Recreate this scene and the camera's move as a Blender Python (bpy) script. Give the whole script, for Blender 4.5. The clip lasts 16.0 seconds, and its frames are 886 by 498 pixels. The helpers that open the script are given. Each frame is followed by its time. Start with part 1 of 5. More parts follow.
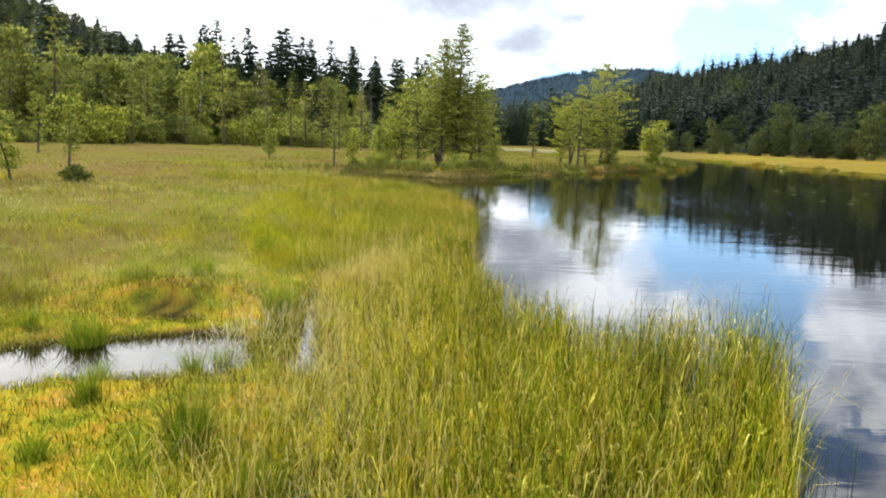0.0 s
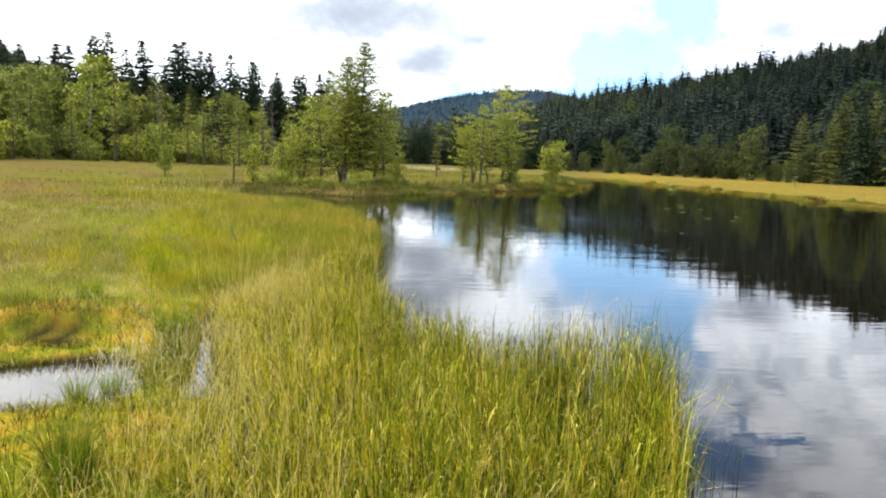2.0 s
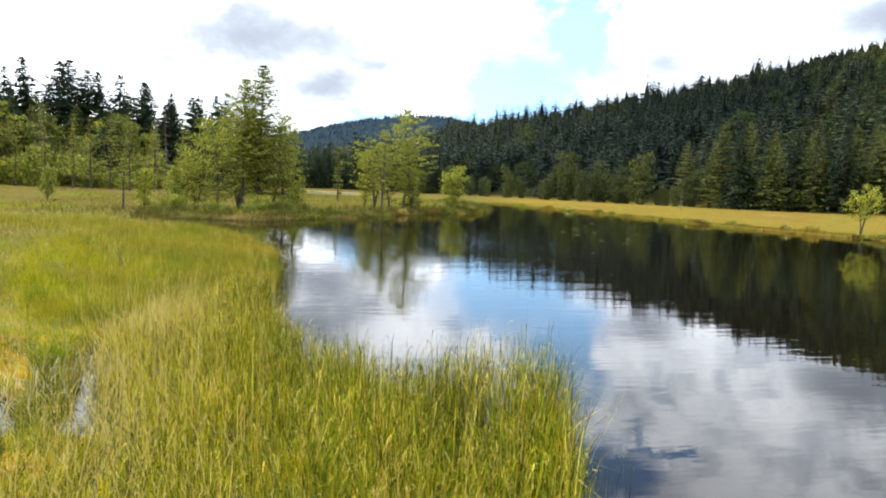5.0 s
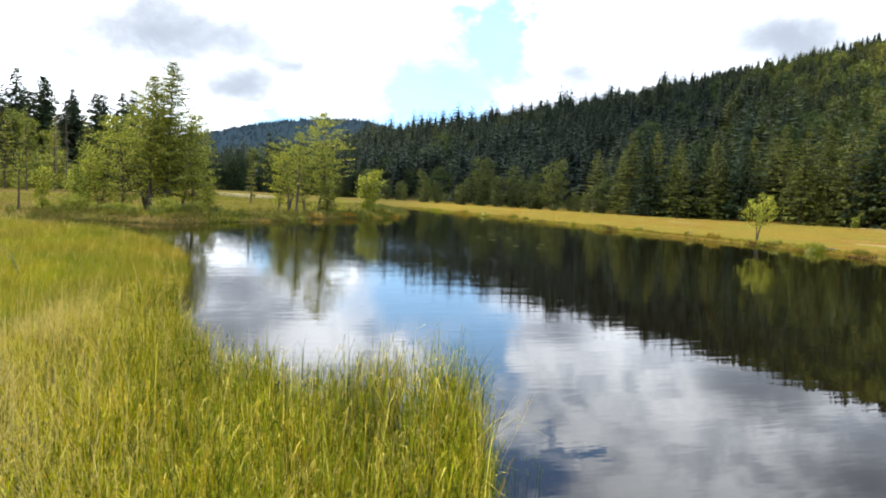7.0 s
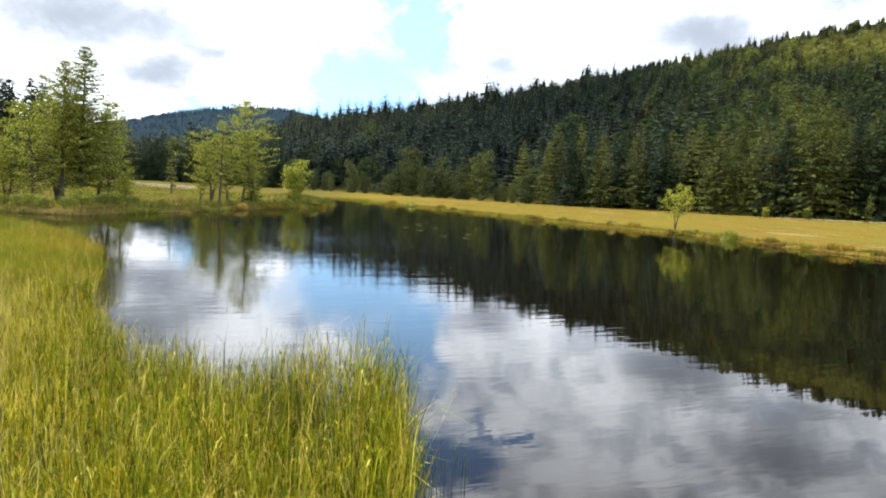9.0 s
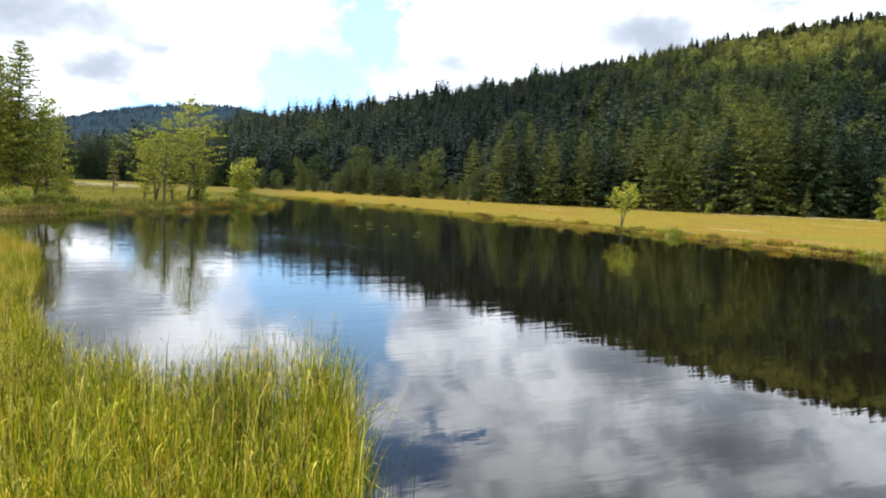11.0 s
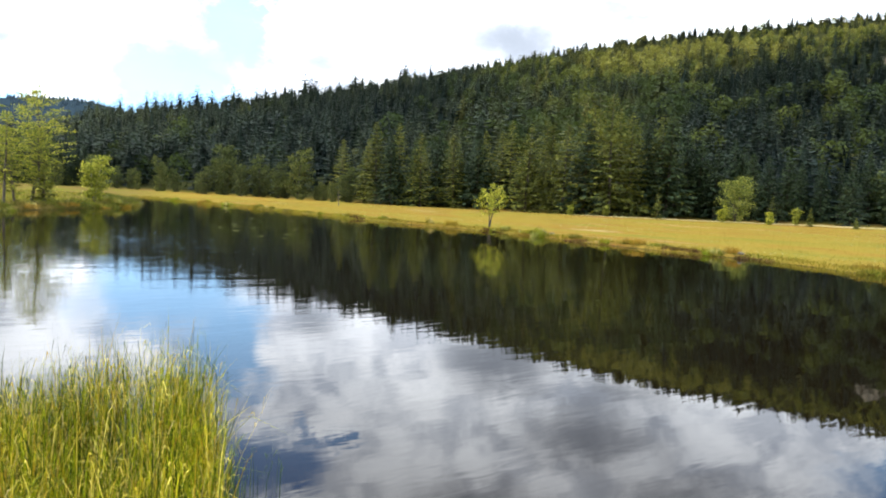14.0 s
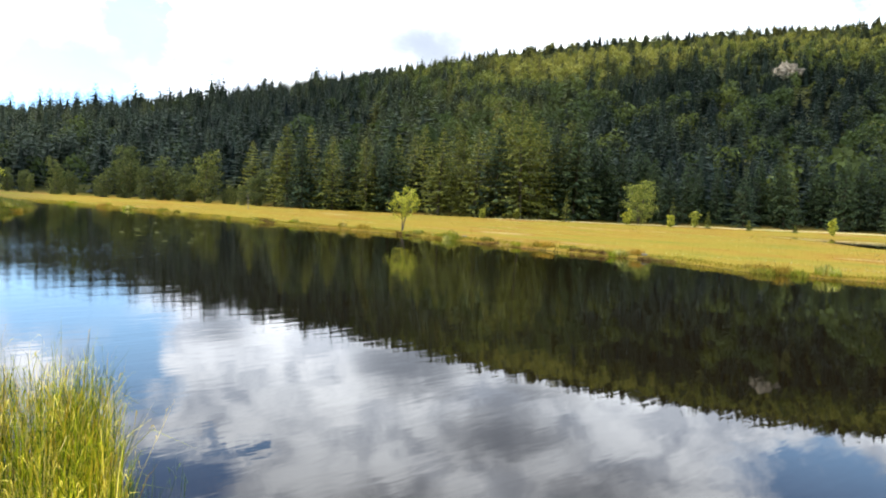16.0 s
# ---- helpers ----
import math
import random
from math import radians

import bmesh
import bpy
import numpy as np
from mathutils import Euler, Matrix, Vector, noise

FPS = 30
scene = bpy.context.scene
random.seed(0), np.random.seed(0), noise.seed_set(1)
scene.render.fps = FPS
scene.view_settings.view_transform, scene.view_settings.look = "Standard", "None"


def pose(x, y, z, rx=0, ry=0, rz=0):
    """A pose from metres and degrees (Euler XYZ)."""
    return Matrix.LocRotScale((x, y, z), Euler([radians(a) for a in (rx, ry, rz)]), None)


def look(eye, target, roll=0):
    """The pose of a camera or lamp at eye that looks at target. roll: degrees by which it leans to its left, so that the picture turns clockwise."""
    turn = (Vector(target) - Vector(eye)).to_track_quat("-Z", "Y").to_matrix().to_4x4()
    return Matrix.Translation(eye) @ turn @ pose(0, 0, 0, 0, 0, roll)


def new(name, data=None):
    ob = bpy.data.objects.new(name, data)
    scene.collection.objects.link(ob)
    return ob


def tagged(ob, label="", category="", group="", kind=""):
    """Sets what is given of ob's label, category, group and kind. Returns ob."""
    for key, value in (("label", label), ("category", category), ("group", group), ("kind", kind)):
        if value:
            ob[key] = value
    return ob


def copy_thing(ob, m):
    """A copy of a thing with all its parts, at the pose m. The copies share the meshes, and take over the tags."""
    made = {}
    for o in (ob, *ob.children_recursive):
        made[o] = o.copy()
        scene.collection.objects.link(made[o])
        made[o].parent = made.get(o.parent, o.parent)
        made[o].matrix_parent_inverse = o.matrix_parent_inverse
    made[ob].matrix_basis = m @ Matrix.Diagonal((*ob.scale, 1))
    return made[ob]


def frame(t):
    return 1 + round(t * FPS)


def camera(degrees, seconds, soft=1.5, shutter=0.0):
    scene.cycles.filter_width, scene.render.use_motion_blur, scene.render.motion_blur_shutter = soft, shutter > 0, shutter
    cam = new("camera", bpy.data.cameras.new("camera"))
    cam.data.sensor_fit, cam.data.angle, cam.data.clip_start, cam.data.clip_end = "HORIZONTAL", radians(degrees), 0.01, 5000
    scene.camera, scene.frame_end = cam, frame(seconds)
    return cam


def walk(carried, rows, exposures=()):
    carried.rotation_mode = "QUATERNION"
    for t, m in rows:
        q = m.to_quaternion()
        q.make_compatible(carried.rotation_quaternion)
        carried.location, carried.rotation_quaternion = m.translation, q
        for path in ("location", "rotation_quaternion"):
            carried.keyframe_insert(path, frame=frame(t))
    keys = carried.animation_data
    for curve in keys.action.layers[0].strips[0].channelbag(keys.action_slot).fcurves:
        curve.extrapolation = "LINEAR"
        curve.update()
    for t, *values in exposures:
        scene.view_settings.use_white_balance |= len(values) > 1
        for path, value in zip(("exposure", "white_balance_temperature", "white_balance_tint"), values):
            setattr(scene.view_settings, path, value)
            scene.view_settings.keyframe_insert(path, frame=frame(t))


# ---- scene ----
cam = camera(61.9, 16.0, soft=2.0)

# seconds, tilt from straight down, lean, heading; the eye drifts a hand's width sideways as it pans
PATH = [
    (0.0, 81.55, -1.72, 0.01), (0.5, 82.01, -1.74, -1.58), (1.0, 82.39, -1.80, -3.49), (1.5, 82.72, -2.05, -5.56),
    (2.0, 83.19, -2.15, -7.36), (2.5, 83.62, -2.20, -8.14), (3.0, 84.02, -2.34, -10.03), (3.5, 84.45, -2.42, -12.00),
    (4.0, 84.89, -2.40, -13.07), (6.5, 85.97, -2.62, -19.25), (7.0, 85.98, -3.00, -21.34), (7.5, 85.92, -3.14, -23.26),
    (8.0, 85.77, -3.12, -25.02), (8.5, 85.63, -3.10, -25.93), (9.0, 85.54, -2.98, -26.92), (11.5, 85.71, -2.88, -32.10),
    (12.0, 85.86, -2.98, -33.78), (12.5, 85.90, -2.85, -35.70), (13.0, 85.91, -2.95, -37.73), (13.5, 86.01, -3.12, -39.18),
    (14.0, 86.18, -3.02, -40.74), (14.5, 86.33, -2.97, -42.29), (15.0, 86.46, -3.06, -44.13), (15.5, 86.57, -3.08, -45.86),
    (16.0, 86.79, -2.98, -47.47)]
EYE = 2.2
walk(cam, [(t, pose(0.27 * t / 16, 0.055 * t / 16, EYE, a, b, c)) for t, a, b, c in PATH],
     [(0.0, -0.16), (3.0, -0.17), (9.0, -0.23), (12.5, -0.15), (16.0, 0.10)])

rng = np.random.default_rng(7)

# ---- node helpers ----


class Net:
    """A short way to write shader nodes."""

    def __init__(self, tree):
        self.tree = tree
        tree.nodes.clear()

    def node(self, kind, ins=None):
        n = self.tree.nodes.new(kind)
        for key, value in (ins or {}).items():
            if isinstance(value, bpy.types.NodeSocket):
                self.tree.links.new(value, n.inputs[key])
            else:
                n.inputs[key].default_value = value
        return n

    def math(self, op, a, b=0.0, c=0.0, clamp=False):
        n = self.node("ShaderNodeMath", {0: a, 1: b, 2: c})
        n.operation, n.use_clamp = op, clamp
        return n.outputs[0]

    def smooth(self, x, lo, hi):
        n = self.node("ShaderNodeMapRange", {"Value": x, "From Min": lo, "From Max": hi})
        n.interpolation_type = "SMOOTHSTEP"
        return n.outputs[0]

    def mix(self, fac, a, b, mode="MIX"):
        n = self.node("ShaderNodeMix")
        n.data_type, n.blend_type = "RGBA", mode
        for i, v in ((0, fac), (6, a), (7, b)):
            if isinstance(v, bpy.types.NodeSocket):
                self.tree.links.new(v, n.inputs[i])
            else:
                n.inputs[i].default_value = v if i == 0 else (*v[:3], 1)
        return n.outputs[2]

    def noise(self, vec, scale, detail=3.0, rough=0.55, dist=0.0):
        return self.node("ShaderNodeTexNoise", {"Vector": vec, "Scale": scale, "Detail": detail, "Roughness": rough, "Distortion": dist}).outputs[0]

    def ramp(self, fac, stops):
        n = self.node("ShaderNodeValToRGB", {"Fac": fac})
        el = n.color_ramp.elements
        while len(el) < len(stops):
            el.new(0.5)
        for e, (p, c) in zip(el, stops):
            e.position, e.color = p, (*c, 1)
        return n.outputs[0]


# azimuth and height of each opening in the cloud, each loose puff in it and each dusky cloud base, with their half widths, in degrees, and how dusky the base is
GAPS = [(20.5, 5.5, 7.0, 7.0), (24.6, 12.0, 3.4, 4.6), (33.0, 18.6, 3.0, 0.9), (27.5, 20.5, 5.5, 2.6), (76.0, 17.5, 6.5, 3.4), (9.5, 5.0, 3.0, 1.2)]
PUFFS = [(18.3, 12.4, 4.4, 1.7), (13.5, 7.0, 1.8, 1.6)]
DUSKY = [(0.5, 10.6, 12.0, 3.8, 0.9), (5.6, 7.5, 6.5, 2.2, 0.85), (9.0, 8.9, 5.0, 1.7, 0.7), (31.3, 10.0, 3.2, 1.8, 0.62), (46.0, 12.2, 6.0, 3.2, 0.95), (53.0, 17.2, 7.5, 3.2, 0.85), (55.5, 13.6, 5.0, 2.0, 0.7), (60.5, 20.5, 8.0, 3.0, 0.65), (45.0, 22.5, 10.0, 2.6, 0.6)]

# ---- sky: broken cumulus over pale blue, and one sun from the left ----
SUN_AZ, SUN_EL = -58.0, 44.0      # degrees, clockwise from +y, and above the horizon
world = bpy.data.worlds.new("world")
scene.world = world
world.use_nodes = True
w = Net(world.node_tree)
sky = w.node("ShaderNodeTexSky")
sky.sky_type, sky.sun_disc, sky.sun_elevation, sky.sun_rotation = "NISHITA", False, radians(SUN_EL), radians(SUN_AZ)
sky.altitude, sky.air_density, sky.dust_density, sky.ozone_density = 800.0, 1.0, 0.6, 1.2
gen = w.node("ShaderNodeTexCoord").outputs["Generated"]
sep = w.node("ShaderNodeSeparateXYZ", {0: gen})
zc = w.math("MAXIMUM", sep.outputs[2], 0.0)
# clouds lie on a flat layer overhead
flat = w.math("ADD", zc, 0.16)
px, py = w.math("DIVIDE", sep.outputs[0], flat), w.math("DIVIDE", sep.outputs[1], flat)
layer = w.node("ShaderNodeCombineXYZ", {0: px, 1: py, 2: 0.35}).outputs[0]
big = w.noise(layer, 0.85, 6.0, 0.55, 0.25)
fine = w.noise(layer, 3.4, 8.0, 0.66, 0.3)
shade = w.noise(layer, 1.15, 5.0, 0.55, 0.5)
az = w.math("MULTIPLY", w.math("ARCTAN2", sep.outputs[0], sep.outputs[1]), 57.2958)
el = w.math("MULTIPLY", w.math("ARCSINE", sep.outputs[2]), 57.2958)
# billows, even in angle
ang = w.node("ShaderNodeCombineXYZ", {0: w.math("MULTIPLY", az, 0.1), 1: w.math("MULTIPLY", el, 0.14), 2: 0.0}).outputs[0]
billow = w.noise(ang, 2.2, 9.0, 0.58, 0.35)
warp = w.math("SUBTRACT", w.noise(ang, 2.6, 9.0, 0.62), 0.5)
warp2 = w.math("SUBTRACT", w.noise(ang, 3.1, 9.0, 0.62, 0.3), 0.5)


def blob(a, e, ra, re, soft=0.5, ragged=1.0):
    """1 inside an oval of the sky, 0 outside."""
    azr, elr = w.math("MULTIPLY_ADD", warp, 9.0 * ragged, az), w.math("MULTIPLY_ADD", warp2, 7.0 * ragged, el)
    u, v = w.math("DIVIDE", w.math("SUBTRACT", azr, a), ra), w.math("DIVIDE", w.math("SUBTRACT", elr, e), re)
    d = w.math("SQRT", w.math("ADD", w.math("MULTIPLY", u, u), w.math("MULTIPLY", v, v)))
    return w.math("SUBTRACT", 1.0, w.smooth(d, 1.0 - soft, 1.0 + soft * 0.4))


cover = w.smooth(w.math("MULTIPLY_ADD", fine, 0.35, big), 0.50, 0.68)
cover = w.math("MAXIMUM", cover, w.math("SUBTRACT", 1.0, w.smooth(el, 26.0, 40.0)))
for a, e, ra, re in GAPS:
    cover = w.math("MULTIPLY", cover, w.math("SUBTRACT", 1.0, w.math("MULTIPLY", blob(a, e, ra, re), 0.97)))
for a, e, ra, re in PUFFS:
    cover = w.math("MAXIMUM", cover, blob(a, e, ra, re, 0.7))
dark = w.math("MULTIPLY_ADD", w.smooth(billow, 0.40, 0.66), 0.75, w.math("MULTIPLY", w.smooth(shade, 0.45, 0.65), 0.4), clamp=True)
low = 0.0
for a, e, ra, re, deep in DUSKY:
    low = w.math("MAXIMUM", low, w.math("MULTIPLY", blob(a, e, ra, re, 1.15, 0.5), deep))
cloud = w.mix(dark, (3.2, 3.35, 3.55), (1.45, 1.62, 1.92))
thin = w.math("SUBTRACT", 1.0, w.smooth(w.math("MULTIPLY_ADD", w.math("SUBTRACT", billow, 0.5), 0.4, low), 0.0, 1.1))
cloud = w.mix(w.math("SUBTRACT", 1.0, w.math("POWER", thin, 1.7)), cloud, (0.68, 0.77, 0.92))
# cloud close to the sun is lit through
toward = w.node("ShaderNodeVectorMath", {0: gen, 1: (math.sin(radians(SUN_AZ)) * math.cos(radians(SUN_EL)), math.cos(radians(SUN_AZ)) * math.cos(radians(SUN_EL)), math.sin(radians(SUN_EL)))})
toward.operation = "DOT_PRODUCT"
cloud = w.mix(w.smooth(toward.outputs["Value"], 0.5, 0.97), cloud, (5.5, 5.4, 5.2))
clear = w.mix(1.0, sky.outputs[0], (0.205, 0.265, 0.35), "MULTIPLY")
clear = w.mix(0.6, clear, (1.0, 1.75, 2.55))
# the blue deepens with height
clear = w.mix(w.smooth(el, 11.0, 23.0), clear, (0.30, 0.56, 1.15))
colour = w.mix(cover, clear, cloud)
w.node("ShaderNodeOutputWorld", {0: w.node("ShaderNodeBackground", {"Color": colour, "Strength": 1.0}).outputs[0]})

lamp = bpy.data.lights.new("sun", "SUN")
lamp.energy, lamp.angle, lamp.color = 3.3, radians(0.6), (1.0, 0.94, 0.82)
sun_way = Vector((math.sin(radians(SUN_AZ)) * math.cos(radians(SUN_EL)), math.cos(radians(SUN_AZ)) * math.cos(radians(SUN_EL)), math.sin(radians(SUN_EL))))
new("sun", lamp).matrix_world = look(sun_way * 50, (0, 0, 0))

# ---- materials ----


def material(name):
    m = bpy.data.materials.new(name)
    m.use_nodes = True
    return m, Net(m.node_tree)


def leafy(name, stops, see_through=0.4, rough=0.55, patches=(), spec=0.08, kinds=None, mottle=0.0):
    """Leaves, needles or blades: colours vary from piece to piece, in patches over the ground (colour, scale, share, amount), and from tree to tree."""
    m, n = material(name)
    r = n.node("ShaderNodeNewGeometry")
    rnd = r.outputs["Random Per Island"]
    colour = n.ramp(rnd, stops)
    if kinds:
        which = n.node("ShaderNodeAttribute")
        which.attribute_name = "kind"
        colour = n.mix(1.0, n.ramp(which.outputs["Fac"], kinds), colour, "MULTIPLY")
    obj = n.node("ShaderNodeObjectInfo").outputs["Random"]
    colour = n.mix(1.0, colour, n.ramp(obj, [(0.0, (0.78, 0.80, 0.8)), (0.5, (1, 1, 1)), (1.0, (1.22, 1.16, 0.95))]), "MULTIPLY")
    for k, (tone, scale, share, amount) in enumerate(patches):
        pos = n.node("ShaderNodeMapping", {"Vector": r.outputs["Position"], "Location": (17.0 * k, 9.0 * k, 0.0)}).outputs[0]
        f = n.smooth(n.noise(pos, scale, 4.0, 0.6), share - 0.10, share + 0.10)
        colour = n.mix(n.math("MULTIPLY", f, amount), colour, tone)
    if mottle:
        f = n.math("MULTIPLY_ADD", n.noise(r.outputs["Position"], 1.6, 5.0, 0.7), 0.7, n.math("MULTIPLY", n.noise(r.outputs["Position"], 0.3, 3.0), 0.3))
        colour = n.mix(mottle, colour, n.mix(1.0, colour, n.ramp(f, [(0.36, (0.36, 0.42, 0.4)), (0.5, (1, 1, 1)), (0.64, (1.75, 1.6, 1.5))]), "MULTIPLY"))
    b = n.node("ShaderNodeBsdfPrincipled", {"Base Color": colour, "Roughness": rough, "Specular IOR Level": spec})
    t = n.node("ShaderNodeBsdfTranslucent", {"Color": n.mix(1.0, colour, (1.25, 1.2, 0.7), "MULTIPLY")})
    s = n.node("ShaderNodeMixShader", {0: see_through, 1: b.outputs[0], 2: t.outputs[0]})
    n.node("ShaderNodeOutputMaterial", {0: s.outputs[0]})
    return m


def bark(name, a, b, scale=14.0):
    m, n = material(name)
    tc = n.node("ShaderNodeTexCoord").outputs["Object"]
    st = n.node("ShaderNodeMapping", {"Vector": tc, "Scale": (1, 1, 0.25)}).outputs[0]
    f = n.noise(st, scale, 5.0, 0.65)
    colour = n.mix(n.smooth(f, 0.35, 0.65), a, b)
    bump = n.node("ShaderNodeBump", {"Height": f, "Strength": 0.6, "Distance": 0.03})
    p = n.node("ShaderNodeBsdfPrincipled", {"Base Color": colour, "Roughness": 0.85, "Normal": bump.outputs[0]})
    n.node("ShaderNodeOutputMaterial", {0: p.outputs[0]})
    return m


REED = leafy("reed_blades", [(0.0, (0.010, 0.022, 0.002)), (0.3, (0.03, 0.052, 0.003)), (0.42, (0.105, 0.145, 0.005)), (0.74, (0.24, 0.265, 0.009)), (0.83, (0.22, 0.13, 0.014)), (0.93, (0.42, 0.36, 0.03)), (1.0, (0.80, 0.72, 0.20))], 0.13, 0.55, (), 0.05, None, 0.5)
REED_GOLD = leafy("golden_reed_blades", [(0.0, (0.020, 0.030, 0.002)), (0.27, (0.065, 0.082, 0.003)), (0.38, (0.205, 0.235, 0.005)), (0.74, (0.41, 0.40, 0.010)), (0.83, (0.33, 0.19, 0.013)), (0.93, (0.54, 0.46, 0.03)), (1.0, (0.80, 0.72, 0.18))], 0.24, 0.55, (), 0.05, None, 0.5)
LUSH = leafy("lush_sedge", [(0.0, (0.07, 0.10, 0.004)), (0.5, (0.20, 0.235, 0.008)), (1.0, (0.37, 0.35, 0.02))], 0.4, 0.55, [((0.28, 0.225, 0.018), 0.5, 0.50, 0.65)], 0.05, None, 0.6)
# near-black stem colour that holds the shade under the reeds
STEM_SHADE = leafy("old_reed_stems", [(0.0, (0.008, 0.010, 0.005)), (0.7, (0.022, 0.024, 0.008)), (1.0, (0.10, 0.08, 0.03))], 0.1, 0.7, (), 0.05)
REED_DARK = leafy("deep_water_reed", [(0.0, (0.03, 0.07, 0.02)), (0.6, (0.07, 0.13, 0.03)), (1.0, (0.15, 0.19, 0.05))], 0.3, 0.45, (), 0.3)
SEDGE = leafy("bog_sedge", [(0.0, (0.05, 0.07, 0.006)), (0.45, (0.125, 0.14, 0.012)), (0.8, (0.20, 0.195, 0.022)), (1.0, (0.36, 0.33, 0.12))], 0.4, 0.55,
              [((0.145, 0.10, 0.03), 0.4, 0.50, 0.65), ((0.14, 0.20, 0.006), 0.5, 0.53, 0.85), ((0.40, 0.365, 0.20), 0.9, 0.58, 0.6)], 0.06, None, 0.9)
SEDGE_FAR = leafy("far_bog_sedge", [(0.0, (0.075, 0.09, 0.014)), (0.5, (0.11, 0.12, 0.018)), (1.0, (0.15, 0.145, 0.03))], 0.35, 0.6, [((0.15, 0.088, 0.036), 0.07, 0.44, 0.75), ((0.105, 0.14, 0.010), 0.12, 0.53, 0.75), ((0.26, 0.23, 0.12), 0.4, 0.60, 0.4)], 0.05, None, 0.6)
GOLD = leafy("golden_sedge", [(0.0, (0.08, 0.10, 0.008)), (0.5, (0.19, 0.185, 0.014)), (1.0, (0.32, 0.275, 0.03))], 0.35, 0.5, [((0.22, 0.16, 0.022), 0.3, 0.5, 0.5), ((0.155, 0.20, 0.01), 0.5, 0.54, 0.7)], 0.06, None, 0.8)
MEADOW = leafy("autumn_meadow", [(0.0, (0.155, 0.118, 0.020)), (0.5, (0.205, 0.155, 0.027)), (1.0, (0.29, 0.23, 0.055))], 0.38, 0.7, [((0.135, 0.14, 0.026), 0.07, 0.50, 0.6), ((0.255, 0.145, 0.028), 0.045, 0.50, 0.6), ((0.33, 0.28, 0.12), 0.25, 0.60, 0.45)], 0.05, None, 0.6)
TUSSOCK = leafy("green_tussock", [(0.0, (0.05, 0.10, 0.006)), (0.6, (0.16, 0.225, 0.012)), (1.0, (0.31, 0.28, 0.035))], 0.4, 0.5)
# green and brown tufts, deepened to hold the bank's shade in their colour
BANK = leafy("bank_tufts", [(0.0, (0.022, 0.042, 0.006)), (0.6, (0.06, 0.085, 0.010)), (1.0, (0.15, 0.15, 0.026))], 0.28, 0.5, [((0.085, 0.055, 0.022), 0.3, 0.52, 0.55)], 0.08)
BANK_GREEN = leafy("fresh_bank_grass", [(0.0, (0.06, 0.085, 0.008)), (0.6, (0.13, 0.155, 0.014)), (1.0, (0.23, 0.22, 0.04))], 0.35, 0.55, [((0.17, 0.12, 0.03), 0.25, 0.54, 0.5)], 0.08)
MEADOW_OLIVE = leafy("olive_meadow", [(0.0, (0.11, 0.112, 0.012)), (0.5, (0.155, 0.15, 0.016)), (1.0, (0.24, 0.21, 0.035))], 0.38, 0.7, [((0.17, 0.12, 0.03), 0.09, 0.52, 0.55)], 0.05)
BOG_BROWN = leafy("brown_bog_grass", [(0.0, (0.06, 0.045, 0.012)), (0.6, (0.13, 0.09, 0.024)), (1.0, (0.24, 0.18, 0.05))], 0.35, 0.6)
STRAW = leafy("dead_straw", [(0.0, (0.28, 0.225, 0.06)), (1.0, (0.50, 0.42, 0.17))], 0.3, 0.6)
RUST = leafy("rusty_sedge", [(0.0, (0.035, 0.018, 0.010)), (0.7, (0.10, 0.05, 0.022)), (1.0, (0.20, 0.13, 0.05))], 0.25, 0.6)
FLUFF = leafy("pale_seed_heads", [(0.0, (0.20, 0.19, 0.07)), (1.0, (0.40, 0.37, 0.20))], 0.35, 0.7)
PALE = leafy("bleached_grass", [(0.0, (0.42, 0.37, 0.23)), (1.0, (0.62, 0.56, 0.40))], 0.3, 0.7)
PINE_LIGHT = leafy("sunny_pine_needles", [(0.0, (0.06, 0.08, 0.015)), (0.6, (0.19, 0.215, 0.036)), (1.0, (0.40, 0.40, 0.085))], 0.38, 0.5)
BIRCH_LEAF = leafy("birch_leaves", [(0.0, (0.07, 0.10, 0.016)), (0.55, (0.215, 0.25, 0.042)), (1.0, (0.46, 0.46, 0.10))], 0.42, 0.5)
ALDER_LEAF = leafy("alder_leaves", [(0.0, (0.03, 0.045, 0.02)), (0.6, (0.068, 0.088, 0.034)), (1.0, (0.14, 0.155, 0.055))], 0.4, 0.5)
WILLOW_LEAF = leafy("pale_willow_leaves", [(0.0, (0.07, 0.096, 0.026)), (0.6, (0.155, 0.185, 0.05)), (1.0, (0.30, 0.32, 0.105))], 0.5, 0.5)
PINE_NEEDLE = leafy("pine_needles", [(0.0, (0.075, 0.095, 0.02)), (0.6, (0.16, 0.18, 0.036)), (1.0, (0.27, 0.27, 0.06))], 0.4, 0.5)
# two spruce tones, set as shade and sun along the meadow's edge
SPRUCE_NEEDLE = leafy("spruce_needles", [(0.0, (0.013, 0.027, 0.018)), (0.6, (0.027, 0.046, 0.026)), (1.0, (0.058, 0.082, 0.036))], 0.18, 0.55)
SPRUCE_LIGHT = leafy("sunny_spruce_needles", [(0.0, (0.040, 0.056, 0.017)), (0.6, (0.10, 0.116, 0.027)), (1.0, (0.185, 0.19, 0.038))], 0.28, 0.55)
# needle tones lean blue, with the haze of distance in the colour
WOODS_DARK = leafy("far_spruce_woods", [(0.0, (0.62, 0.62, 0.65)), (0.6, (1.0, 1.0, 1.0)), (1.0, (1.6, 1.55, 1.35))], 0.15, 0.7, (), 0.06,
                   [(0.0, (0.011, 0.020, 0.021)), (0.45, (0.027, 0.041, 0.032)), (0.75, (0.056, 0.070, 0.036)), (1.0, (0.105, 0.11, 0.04))])
